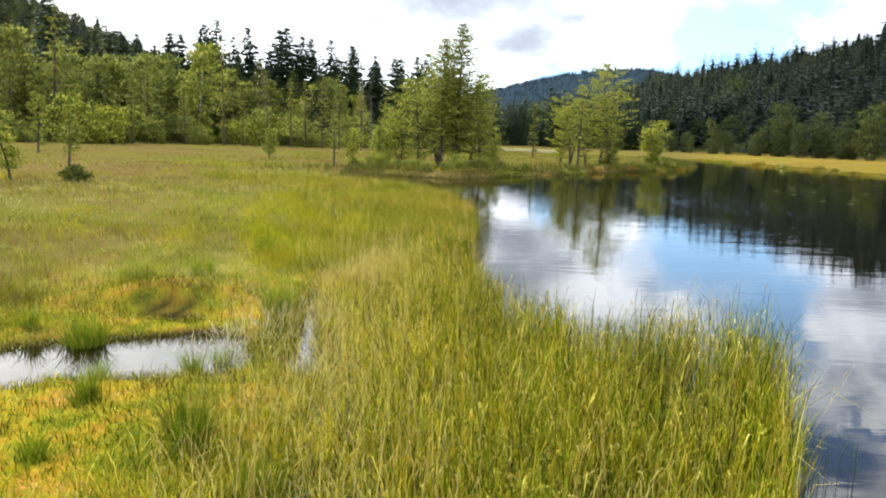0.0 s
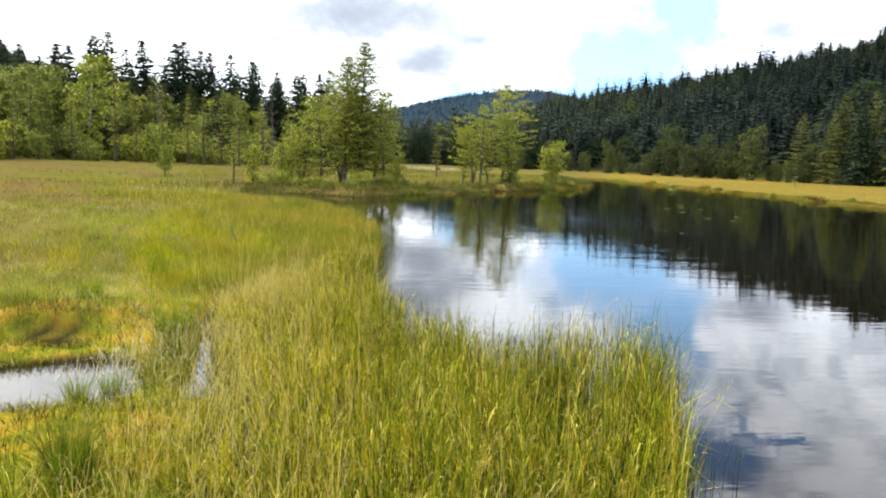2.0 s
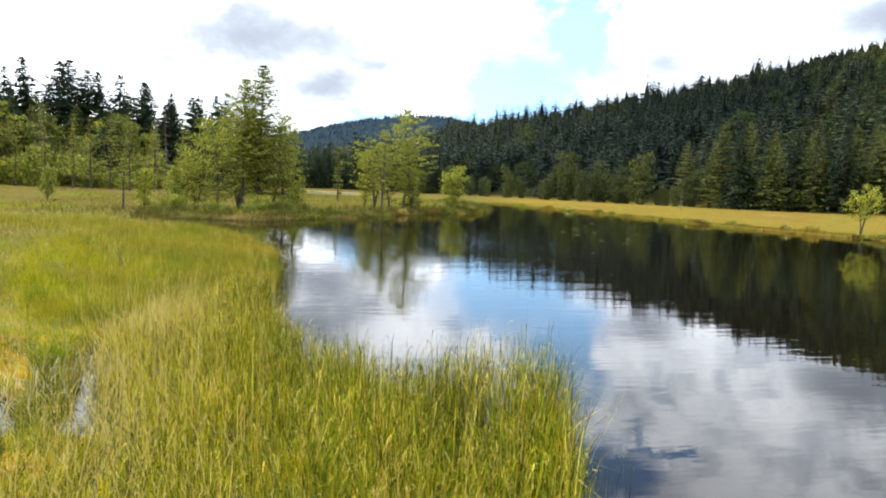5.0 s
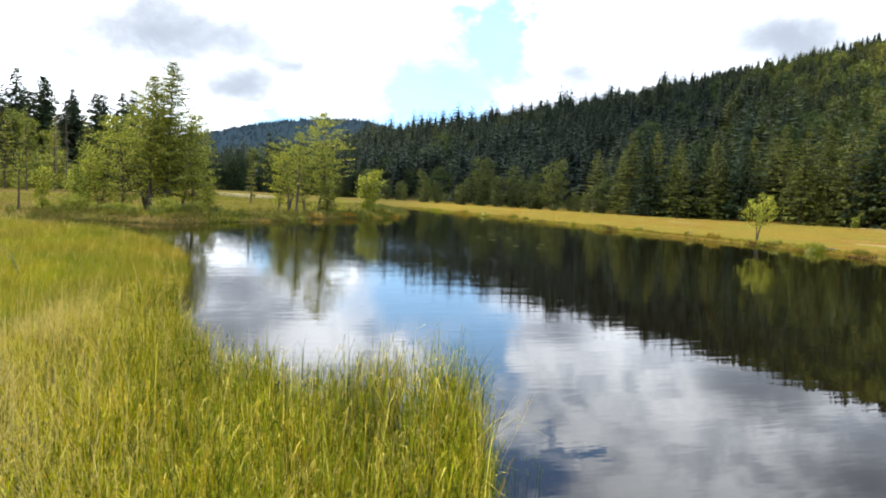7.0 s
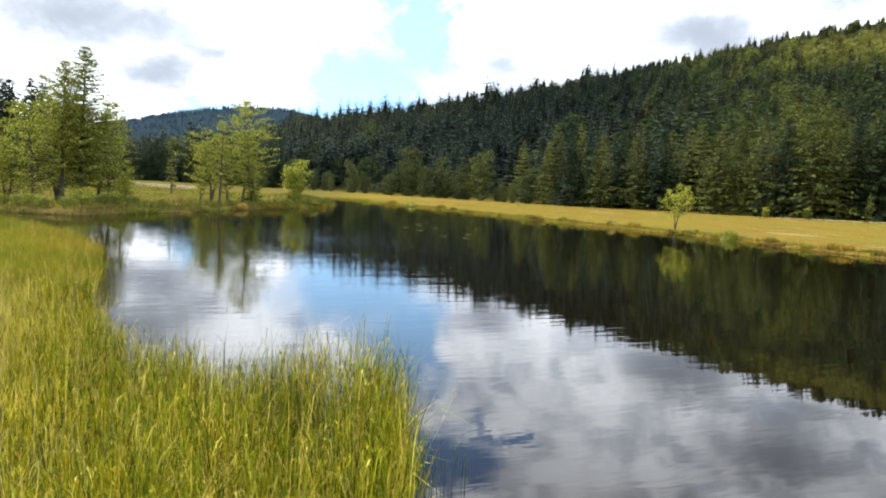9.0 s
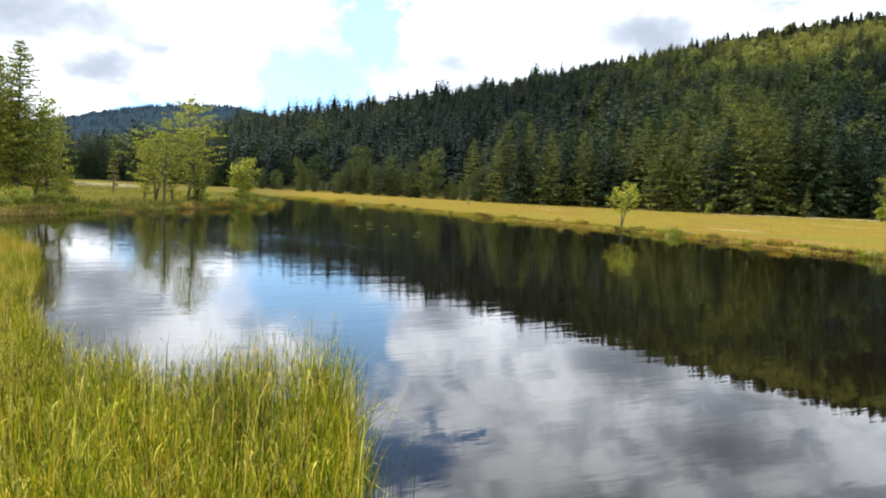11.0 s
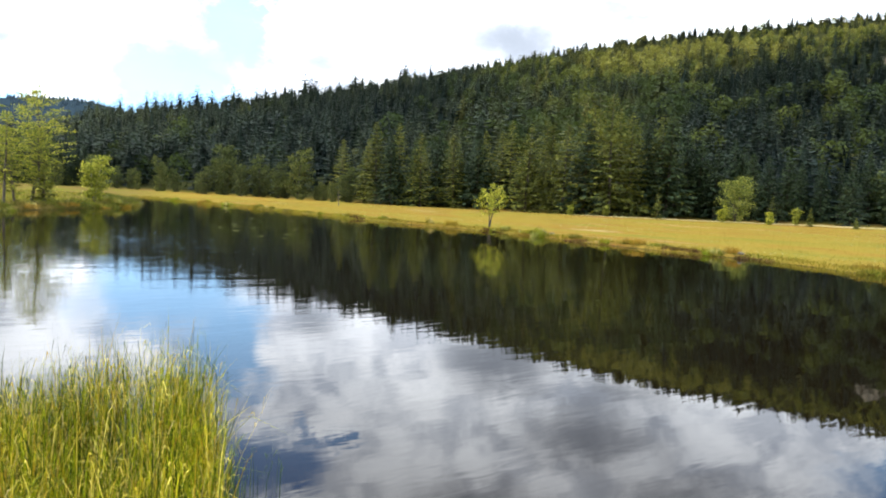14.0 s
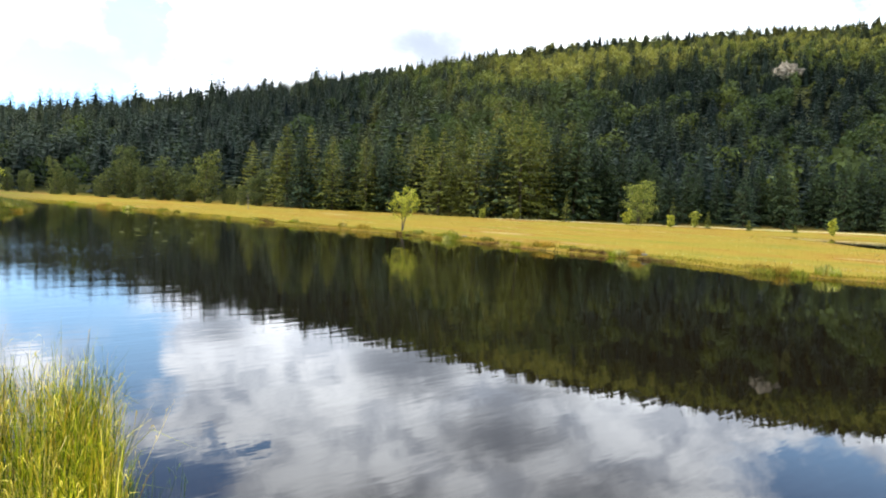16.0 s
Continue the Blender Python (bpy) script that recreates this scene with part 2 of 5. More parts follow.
WOODS_LIGHT = leafy("far_beech_woods", [(0.0, (0.7, 0.7, 0.7)), (0.6, (1.0, 1.0, 1.0)), (1.0, (1.35, 1.3, 1.2))], 0.38, 0.7, (), 0.06,
                    [(0.0, (0.032, 0.050, 0.020)), (0.4, (0.062, 0.082, 0.026)), (0.75, (0.118, 0.135, 0.034)), (1.0, (0.19, 0.19, 0.05))])
# mountain needles coloured blue in place of air haze
WOODS_HAZE = leafy("haze_tinted_mountain_woods", [(0.0, (0.045, 0.075, 0.105)), (1.0, (0.06, 0.092, 0.12))], 0.4, 0.9, (), 0.0)
BARK_GREY = bark("grey_bark", (0.022, 0.019, 0.015), (0.075, 0.062, 0.048))
BARK_PINE = bark("pine_bark", (0.035, 0.026, 0.018), (0.10, 0.068, 0.045), 9.0)
BARK_BIRCH = bark("birch_bark", (0.10, 0.09, 0.08), (0.55, 0.52, 0.47), 7.0)
DEAD_WOOD = bark("dead_wood", (0.05, 0.043, 0.035), (0.15, 0.13, 0.105), 20.0)


def make_rock():
    m, n = material("pale_rock")
    tc = n.node("ShaderNodeTexCoord").outputs["Object"]
    f = n.noise(tc, 0.6, 6.0, 0.65)
    colour = n.mix(n.smooth(f, 0.35, 0.65), (0.06, 0.055, 0.042), (0.17, 0.15, 0.115))
    bump = n.node("ShaderNodeBump", {"Height": f, "Strength": 0.8, "Distance": 0.4})
    p = n.node("ShaderNodeBsdfPrincipled", {"Base Color": colour, "Roughness": 0.9, "Normal": bump.outputs[0]})
    n.node("ShaderNodeOutputMaterial", {0: p.outputs[0]})
    return m


ROCK = make_rock()


def make_ground():
    """Moss, peat and sward near the pond; dry sedge on the meadow; forest litter on the slopes."""
    m, n = material("bog_ground")
    pos = n.node("ShaderNodeNewGeometry").outputs["Position"]
    a, b, c = n.noise(pos, 0.35, 5.0, 0.6), n.noise(pos, 2.3, 5.0, 0.6), n.noise(pos, 14.0, 4.0, 0.65)
    moss = n.ramp(n.math("MULTIPLY_ADD", n.noise(pos, 38.0, 3.0, 0.6), 0.35, n.math("MULTIPLY", b, 0.65)), [(0.36, (0.08, 0.11, 0.01)), (0.44, (0.20, 0.205, 0.016)), (0.51, (0.34, 0.255, 0.02)), (0.57, (0.33, 0.155, 0.018)), (0.66, (0.46, 0.37, 0.12))])
    sward = n.ramp(n.math("MULTIPLY_ADD", b, 0.5, n.math("MULTIPLY", a, 0.5)), [(0.35, (0.07, 0.09, 0.012)), (0.5, (0.125, 0.13, 0.02)), (0.62, (0.15, 0.12, 0.035))])
    sward = n.mix(n.math("MULTIPLY", n.smooth(n.noise(pos, 0.09, 4.0, 0.6), 0.38, 0.56), 0.75), sward, (0.135, 0.088, 0.036))
    gold = n.ramp(n.math("MULTIPLY_ADD", n.noise(n.node("ShaderNodeMapping", {"Vector": pos, "Rotation": (0, 0, 0.1), "Scale": (1.0, 0.35, 1.0)}).outputs[0], 0.16, 6.0, 0.62), 0.85, n.math("MULTIPLY", a, 0.15)), [(0.38, (0.145, 0.138, 0.026)), (0.46, (0.185, 0.15, 0.028)), (0.53, (0.205, 0.142, 0.028)), (0.60, (0.18, 0.098, 0.024)), (0.66, (0.30, 0.25, 0.11))])
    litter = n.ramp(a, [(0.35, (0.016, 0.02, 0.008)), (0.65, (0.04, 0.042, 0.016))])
    use = n.node("ShaderNodeAttribute")
    use.attribute_name = "cover"
    use, haze_tint = use.outputs["Color"], use.outputs["Alpha"]
    k = n.node("ShaderNodeSeparateColor", {0: use})
    colour = n.mix(k.outputs[0], sward, moss)
    colour = n.mix(k.outputs[1], colour, gold)
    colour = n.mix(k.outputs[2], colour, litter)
    # blue mixed into far ground stands for haze
    colour = n.mix(haze_tint, colour, (0.022, 0.037, 0.05))
    z = n.node("ShaderNodeSeparateXYZ", {0: pos}).outputs[2]
    peat = n.math("SUBTRACT", 1.0, n.smooth(z, 0.0, 0.06))
    colour = n.mix(peat, colour, (0.035, 0.026, 0.014))
    colour = n.mix(n.math("MULTIPLY", n.smooth(c, 0.4, 0.7), 0.45), colour, n.mix(1.0, colour, (0.45, 0.45, 0.4), "MULTIPLY"))
    bump = n.node("ShaderNodeBump", {"Height": n.math("MULTIPLY_ADD", c, 0.4, b), "Strength": 0.7, "Distance": 0.08})
    p = n.node("ShaderNodeBsdfPrincipled", {"Base Color": colour, "Roughness": 0.92, "Normal": bump.outputs[0], "Specular IOR Level": 0.0})
    n.node("ShaderNodeOutputMaterial", {0: p.outputs[0]})
    return m


def make_water():
    m, n = material("dark_bog_water")
    pos = n.node("ShaderNodeNewGeometry").outputs["Position"]
    turn = n.node("ShaderNodeMapping", {"Vector": pos, "Rotation": (0, 0, radians(40)), "Scale": (0.55, 2.0, 1.0)}).outputs[0]
    ripple = n.noise(turn, 3.2, 2.0, 0.5, 0.3)
    swell = n.noise(turn, 0.55, 2.0, 0.5, 0.2)
    breeze = n.smooth(n.noise(pos, 0.05, 3.0, 0.5), 0.42, 0.64)
    # a light wind ruffles the middle of the pond
    spot = n.node("ShaderNodeVectorMath", {0: n.node("ShaderNodeMapping", {"Vector": pos, "Location": (-12.5 / 6.5, -31.0 / 12, 0.0), "Scale": (1 / 6.5, 1 / 12, 0.0)}).outputs[0]})
    spot.operation = "LENGTH"
    breeze = n.math("MAXIMUM", breeze, n.math("MULTIPLY", n.math("SUBTRACT", 1.0, n.smooth(spot.outputs["Value"], 0.3, 1.1)), 2.1))
    h = n.math("MULTIPLY_ADD", n.math("MULTIPLY", ripple, n.math("MULTIPLY_ADD", breeze, 0.8, 0.36)), 0.55, n.math("MULTIPLY", swell, 0.9))
    bump = n.node("ShaderNodeBump", {"Height": h, "Strength": 1.0, "Distance": 0.0042})
    p = n.node("ShaderNodeBsdfPrincipled", {"Base Color": (0.0046, 0.0030, 0.0012, 1), "Roughness": 0.02, "IOR": 1.333, "Normal": bump.outputs[0]})
    n.node("ShaderNodeOutputMaterial", {0: p.outputs[0]})
    return m


GROUND, WATER = make_ground(), make_water()

# ---- building helpers ----


def mesh_of(name, verts, tris, mat, smooth=False):
    """A mesh from arrays of vertices and triangles."""
    me = bpy.data.meshes.new(name)
    verts, tris = np.asarray(verts, np.float32), np.asarray(tris, np.int32)
    me.vertices.add(len(verts))
    me.vertices.foreach_set("co", verts.ravel())
    me.loops.add(tris.size)
    me.loops.foreach_set("vertex_index", tris.ravel())
    me.polygons.add(len(tris))
    me.polygons.foreach_set("loop_start", np.arange(len(tris), dtype=np.int32) * 3)
    me.polygons.foreach_set("use_smooth", np.full(len(tris), smooth))
    me.update(calc_edges=True)
    me.materials.append(mat)
    return me


class Bag:
    """Collects triangles."""

    def __init__(self):
        self.v, self.f, self.n, self.kind = [], [], 0, []

    def add(self, v, f, kind=None):
        if kind is not None:
            self.kind.append(kind)
        self.v.append(np.asarray(v, float))
        self.f.append(np.asarray(f, int) + self.n)
        self.n += len(v)

    def tube(self, pts, radii, sides=7):
        """A tapered limb along pts."""
        pts = np.asarray(pts, float)
        rings = []
        for i, p in enumerate(pts):
            d = pts[min(i + 1, len(pts) - 1)] - pts[max(i - 1, 0)]
            d /= np.linalg.norm(d) + 1e-9
            u = np.cross(d, (0.3, 1.0, 0.1))
            u /= np.linalg.norm(u)
            v = np.cross(d, u)
            a = np.linspace(0, 2 * math.pi, sides, endpoint=False)[:, None]
            rings.append(p + radii[i] * (np.cos(a) * u + np.sin(a) * v))
        f = []
        for i in range(len(pts) - 1):
            for j in range(sides):
                k = (j + 1) % sides
                a, b, c, d = i * sides + j, i * sides + k, (i + 1) * sides + k, (i + 1) * sides + j
                f += [(a, b, c), (a, c, d)]
        self.add(np.concatenate(rings), f)

    def cards(self, at, out, side, length, width):
        """Four-cornered leaves or needle sprays: from at, along out, width along side."""
        length, width = np.asarray(length)[:, None], np.asarray(width)[:, None]
        p0, p2 = at, at + out * length
        mid = at + out * length * 0.45
        v = np.stack([p0, mid + side * width * 0.5, p2, mid - side * width * 0.5], 1).reshape(-1, 3)
        i = np.arange(len(at))[:, None] * 4
        self.add(v, np.concatenate([i + (0, 1, 2), i + (0, 2, 3)], 1).reshape(-1, 3))

    def mesh(self, name, mat, smooth=False):
        me = mesh_of(name, np.concatenate(self.v), np.concatenate(self.f), mat, smooth)
        if self.kind:
            me.attributes.new("kind", "FLOAT", "POINT").data.foreach_set("value", np.concatenate(self.kind).astype(np.float32))
        return me


def unit(v):
    return v / (np.linalg.norm(v, axis=-1, keepdims=True) + 1e-9)


def blades(x, y, z, height, width, lean, g, bend=0.5, mat=None, name="grass"):
    """Bent, tapering grass blades rooted at x, y, z."""
    k = len(x)
    a, b = g.uniform(0, 2 * math.pi, k), g.uniform(0, 2 * math.pi, k)
    side = np.stack([np.cos(a), np.sin(a), np.zeros(k)], 1) * (width * 0.5)[:, None]
    tilt = np.abs(g.normal(0, 1, k)) * lean
    way = np.stack([np.cos(b), np.sin(b), np.zeros(k)], 1)
    root = np.stack([x, y, z], 1)
    mid = root + way * (height * tilt * 0.4)[:, None] + np.array([0, 0, 1]) * (height * 0.55)[:, None]
    tip = root + way * (height * tilt * (0.8 + bend))[:, None] + np.array([0, 0, 1]) * (height * np.sqrt(np.clip(1 - tilt * tilt * 0.6, 0.1, 1)))[:, None]
    v = np.stack([root - side, root + side, mid + side * 0.8, mid - side * 0.8, tip], 1).reshape(-1, 3)
    i = np.arange(k)[:, None] * 5
    f = np.concatenate([i + (0, 1, 2), i + (0, 2, 3), i + (3, 2, 4)], 1).reshape(-1, 3)
    return mesh_of(name, v, f, mat)


def reeds(x, y, z, height, width, lean, g, mat, name):
    """Longer blades whose tips nod over."""
    k = len(x)
    a, b = g.uniform(0, 2 * math.pi, k), g.uniform(0, 2 * math.pi, k)
    side = np.stack([np.cos(a), np.sin(a), 0 * a], 1) * (width * 0.5)[:, None]
    way = np.stack([np.cos(b), np.sin(b), 0 * b], 1)
    tilt = (np.abs(g.normal(0, 1, k)) * lean)[:, None]
    nod = (g.random(k) ** 1.8)[:, None]
    h = height[:, None]
    up = np.array([0, 0, 1.0])
    p0 = np.stack([x, y, z], 1)
    p1 = p0 + (up * 0.5 + way * tilt * 0.35) * h
    p2 = p1 + (up * (0.32 - 0.08 * nod) + way * (tilt * 0.35 + 0.10 * nod)) * h
    p3 = p2 + (up * (0.20 - 0.34 * nod) + way * (tilt * 0.2 + 0.24 * nod)) * h
    v = np.stack([p0 - side, p0 + side, p1 + side, p1 - side, p2 + side * 0.7, p2 - side * 0.7, p3], 1).reshape(-1, 3)
    i = np.arange(k)[:, None] * 7
    f = np.concatenate([i + (0, 1, 2), i + (0, 2, 3), i + (3, 2, 4), i + (3, 4, 5), i + (5, 4, 6)], 1).reshape(-1, 3)
    parts, faces, n = [v], [f], len(v)
    for lo, hi in ((0.0, 0.5), (0.3, 0.8), (0.6, 1.0)):
        s = g.uniform(lo, hi, (k, 1))
        b = g.uniform(0, 2 * math.pi, k)
        out = np.stack([np.cos(b), np.sin(b), 0 * b], 1)
        q0 = p1 * (1 - s) + p2 * s
        L = h * g.uniform(0.05, 0.17, (k, 1))
        q1 = q0 + (out * g.uniform(0.15, 0.6, (k, 1)) + up * 0.75) * L
        q2 = q1 + (out * g.uniform(0.3, 0.9, (k, 1)) + up * g.uniform(-0.6, 0.35, (k, 1))) * L * 0.6
        w2 = np.stack([-np.sin(b), np.cos(b), 0 * b], 1) * (width * 0.42)[:, None]
        v = np.stack([q0, q1 + w2, q1 - w2, q2], 1).reshape(-1, 3)
        i = np.arange(k)[:, None] * 4
        faces.append(np.concatenate([i + (0, 1, 2), i + (2, 1, 3)], 1).reshape(-1, 3) + n)
        parts.append(v)
        n += len(v)
    return mesh_of(name, np.concatenate(parts), np.concatenate(faces), mat)


# ---- the lie of the land ----
# the pond's shore, round from the reed bed's corner
SHORE = np.array([
    (2.2, 4.4), (1.7, 3.2), (1.3, 1.2), (1.6, -8), (12, -32), (38, -34), (34.5, -8), (35, 7), (34.2, 12), (36.2, 18), (36.4, 24), (37.0, 31),
    (39.2, 40), (38.0, 50), (38.6, 61), (39.8, 80), (40.2, 103), (41, 122), (37.5, 126), (34.2, 112), (30.2, 90), (26.6, 79.5), (22.0, 68.6),
    (14.8, 61.0), (8.5, 51.5), (4.2, 46.5), (0.6, 42.2), (-3.1, 43.6), (-4.2, 42.0), (-4.6, 36.5), (-3.0, 33.4), (-1.6, 31.4), (-0.4, 29.4), (0.5, 26.0), (0.95, 22.0), (0.95, 18.5),
    (0.55, 14), (0.45, 9.9), (0.75, 7.8), (1.15, 6.9), (1.55, 6.0), (1.9, 5.9), (2.5, 6.05), (2.6, 5.5)])
POOL = np.array([(-9, 5.9), (-4.27, 6.95), (-3.8, 7.2), (-3.35, 7.4), (-2.85, 7.65), (-2.5, 7.9), (-2.2, 7.7), (-2.05, 7.0), (-2.25, 6.72), (-2.6, 6.66), (-3.0, 6.45), (-3.4, 6.3), (-3.75, 5.95), (-9, 4.2)])
RILL = np.array([(-1.3, 6.8), (-1.45, 8.1), (-1.66, 9.3), (-1.72, 10.2), (-1.55, 11.5), (-1.2, 12.6), (-0.8, 13.6)])
DITCH = np.array([(118.0, 41.5), (134.0, 36.5), (142.0, 30.0), (148.5, 21.0), (79.0, 11.0), (87.0, 18.5), (105.5, 29.6)])


def away(x, y, poly):
    """Distance to a closed line, negative inside."""
    x, y = np.asarray(x, float), np.asarray(y, float)
    best, inside = np.full(x.shape, 1e9), np.zeros(x.shape, bool)
    for (ax, ay), (bx, by) in zip(poly, np.roll(poly, -1, 0)):
        dx, dy = bx - ax, by - ay
        t = np.clip(((x - ax) * dx + (y - ay) * dy) / (dx * dx + dy * dy), 0, 1)
        best = np.minimum(best, np.hypot(x - ax - t * dx, y - ay - t * dy))
        if dy:
            inside ^= ((ay > y) != (by > y)) & (x < ax + (y - ay) / dy * dx)
    return np.where(inside, -best, best)


def ss(x, lo, hi):
    t = np.clip((x - lo) / (hi - lo), 0, 1)
    return t * t * (3 - 2 * t)


def wave(x, y, seed=0):
    """Cheap smooth unevenness between -1 and 1."""
    g = np.random.default_rng(seed + 50)
    out = 0
    for _ in range(6):
        a, p, q = g.uniform(0, 2 * math.pi), g.uniform(0, 2 * math.pi), g.uniform(0.6, 1.7)
        out = out + np.sin(q * (x * math.cos(a) + y * math.sin(a)) + p + 0.8 * np.sin(0.7 * q * (y * math.cos(a) - x * math.sin(a))))
    return out / 6


# by azimuth: where the woods begin, where the ridge stands, and how high the wooded ridge shows
AZ = np.array([-180, -60, -45, -31, -25, -21, -17, -8, 0, 5, 12, 16, 20, 24, 30, 36, 42, 48, 53, 58, 64, 70, 77, 90, 120, 180])
EDGE = np.array([130, 120, 112, 112, 116, 120, 124, 128, 190, 225, 228, 222, 215, 205, 190, 172, 162, 158, 158, 160, 165, 172, 182, 190, 170, 130])
RIDGE = np.array([500, 470, 450, 450, 460, 460, 470, 450, 440, 460, 500, 500, 510, 520, 535, 560, 590, 615, 635, 655, 675, 695, 715, 720, 600, 500])
RISE = np.array([8, 15, 14.0, 10.4, 8.6, 6.8, 5.2, 3.4, 2.4, 2.8, 4.0, 5.7, 6.25, 7.0, 8.2, 9.6, 11.6, 12.7, 13.2, 13.65, 14.15, 14.55, 14.65, 14, 10, 8.0])


def shore(x, y):
    """Distance from the pond's ragged shore, negative on the water."""
    r = np.hypot(x, y)
    return away(x, y, SHORE) + ss(r, 10, 38) * (0.55 * wave(x * 0.55, y * 0.55, 12) + 0.35 * wave(x * 1.7, y * 1.7, 13))


def land(x, y):
    """Height of the ground."""
    x, y = np.asarray(x, float), np.asarray(y, float)
    r, a = np.hypot(x, y), np.degrees(np.arctan2(x, y))
    d = shore(x, y)
    right = ss(x, 24, 36)
    z = 0.13 + 0.0075 * np.clip(d, 0, 150) * (1 - right) + right * np.minimum((d / 125) ** 2, 1.1) * (d > 0) - 0.13 * ss(-d, -0.7, 0.0) - 0.5 * ss(-d, -0.1, 1.2)
    z = z + ss(r, 34, 42) * ss(d, 0.05, 0.5) * (0.20 - 0.15 * right + 0.06 * wave(x * 0.5, y * 0.5, 18)) * ss(d, 9.0, 2.0)
    near = ss(r, 60, 25)
    z = z + near * ss(d, 0.3, 1.5) * (0.05 * wave(x * 2.2, y * 2.2) + 0.06 * wave(x * 0.9, y * 0.9, 16)) + ss(d, 1, 8) * (0.12 - 0.08 * right) * wave(x * 0.28, y * 0.28, 3)
    z = z + 0.035 * wave(x * 11, y * 11, 15) * ss(r, 10, 6) * ss(x, -0.4, -1.0)
    # the reed bed stands in shallow water
    bed = ss(x, -1.7, -0.7) * ss(y, 15, 11) * ss(x, 6, 4) * ss(y, 1.0, 1.9)
    z = np.where(d > 0, z * (1 - bed) + bed * (-0.05 + 0.05 * wave(x * 3, y * 3, 5)), z)
    flat = ss(away(x, y, POOL), 1.6, 0.2)
    z = z - flat * ss(d, 0.3, 1.5) * 0.09 - 0.16 * ss(-away(x, y, POOL) + 0.25 * wave(x * 3, y * 3, 17), -0.45, 0.25)
    by = -away(x, y, DITCH)
    z = z + (np.minimum(z, 0.36 + 0.02 * wave(x * 0.6, y * 0.6, 19)) - z) * ss(by, -30.0, -4.0)
    sunk = ss(by, -1.0, 1.0)
    z = z * (1 - sunk) + 0.1 * sunk
    z = z - 0.2 * np.exp(-(away(x, y, np.concatenate([RILL, RILL[-2:0:-1]])) / 0.13) ** 2)
    # a peaty hollow behind the pool
    z = z - 0.16 * np.exp(-((x + 3.25) / 0.5) ** 4 - ((y - 8.5) / 0.3) ** 4) + 0.17 * np.exp(-((x + 3.3) / 0.9) ** 4) * ss(y + 0.06 * wave(x * 7, y * 7, 26), 8.72, 8.92) * ss(y, 11.0, 9.2)
    e, rr = np.interp(a, AZ, EDGE), np.interp(a, AZ, RIDGE)
    top = np.maximum(np.tan(np.radians(np.interp(a, AZ, RISE))) * rr + EYE - 17.0, 1.0)
    t = (r - e) / (rr - e)
    s = np.clip(t, 0, 1) ** 1.18
    hill = top * s * (1 - 0.35 * ss(t, 1.05, 3.0))
    hill = hill + (t > 0) * np.clip(t, 0, 1) * 5.0 * wave(x * 0.016, y * 0.016, 8)
    # a broad mountain far up the valley
    far = np.exp(-((a - 12.5) / np.where(a < 12.5, 16.0, 11.0)) ** 2) * 146 * ss(r, 900, 1750) * (1 - 0.5 * ss(r, 1750, 3500)) + (r > 900) * 6 * wave(x * 0.006, y * 0.006, 9) * ss(r, 900, 1500)
    return z + hill + far


def build_ground():
    az = np.radians(np.concatenate([np.arange(-180, -42, 4.0), np.arange(-42, 92, 0.36), np.arange(92, 180, 4.0)]))
    rad = np.concatenate([[0.3, 0.8, 1.3], np.geomspace(1.8, 130, 330), np.geomspace(133, 900, 70), np.geomspace(930, 4200, 26)])
    R, A = np.meshgrid(rad, az, indexing="ij")
    x, y = (R * np.sin(A)).ravel(), (R * np.cos(A)).ravel()
    z = land(x, y)
    k, m = len(rad), len(az)
    i, j = np.meshgrid(np.arange(k - 1), np.arange(m), indexing="ij")
    a, b = (i * m + j).ravel(), (i * m + (j + 1) % m).ravel()
    c, d = a + m, b + m
    tris = np.concatenate([np.stack([a, d, b], 1), np.stack([a, c, d], 1)])
    # close the middle
    v = np.concatenate([np.stack([x, y, z], 1), [[0, 0, 0.1]]])
    j = np.arange(m)
    tris = np.concatenate([tris, np.stack([j, (j + 1) % m, np.full(m, k * m)], 1)])
    me = mesh_of("ground", v, tris, GROUND, True)
    x, y = v[:, 0], v[:, 1]
    r, a = np.hypot(x, y), np.degrees(np.arctan2(x, y))
    moss = ss(x, 0.5, -1.0) * ss(r, 14, 8)
    gold = ss(x, 22, 28) * ss(y, -80, -60) * ss(a, 17, 22)
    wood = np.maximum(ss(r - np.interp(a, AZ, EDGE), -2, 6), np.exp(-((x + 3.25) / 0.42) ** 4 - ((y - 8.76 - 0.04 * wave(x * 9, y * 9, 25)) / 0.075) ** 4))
    col = me.color_attributes.new("cover", "FLOAT_COLOR", "POINT")
    # the fourth value holds the painted haze, from 800 m outwards
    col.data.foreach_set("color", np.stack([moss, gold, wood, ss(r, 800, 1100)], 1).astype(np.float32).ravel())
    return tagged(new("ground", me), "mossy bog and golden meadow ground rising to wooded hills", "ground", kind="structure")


build_ground()
g = Bag()
ang = np.linspace(0, 2 * math.pi, 48, endpoint=False)
g.add(np.concatenate([[[40, 30, 0]], np.stack([40 + 185 * np.cos(ang), 30 + 185 * np.sin(ang), 0 * ang], 1)]), [(0, i + 1, (i + 1) % 48 + 1) for i in range(48)])
tagged(new("water", g.mesh("water", WATER)), "still dark bog pond water mirroring clouds", "water", kind="structure")
p = Bag()
mid = DITCH.mean(0)
p.add([(mid[0], mid[1], 0.33)] + [(*(mid + (q - mid) * 1.0), 0.33) for q in DITCH], [(0, i + 1, (i + 1) % len(DITCH) + 1) for i in range(len(DITCH))])
tagged(new("meadow_pool", p.mesh("meadow_pool", WATER)), "long dark pool lying in the golden meadow", "water", kind="structure")

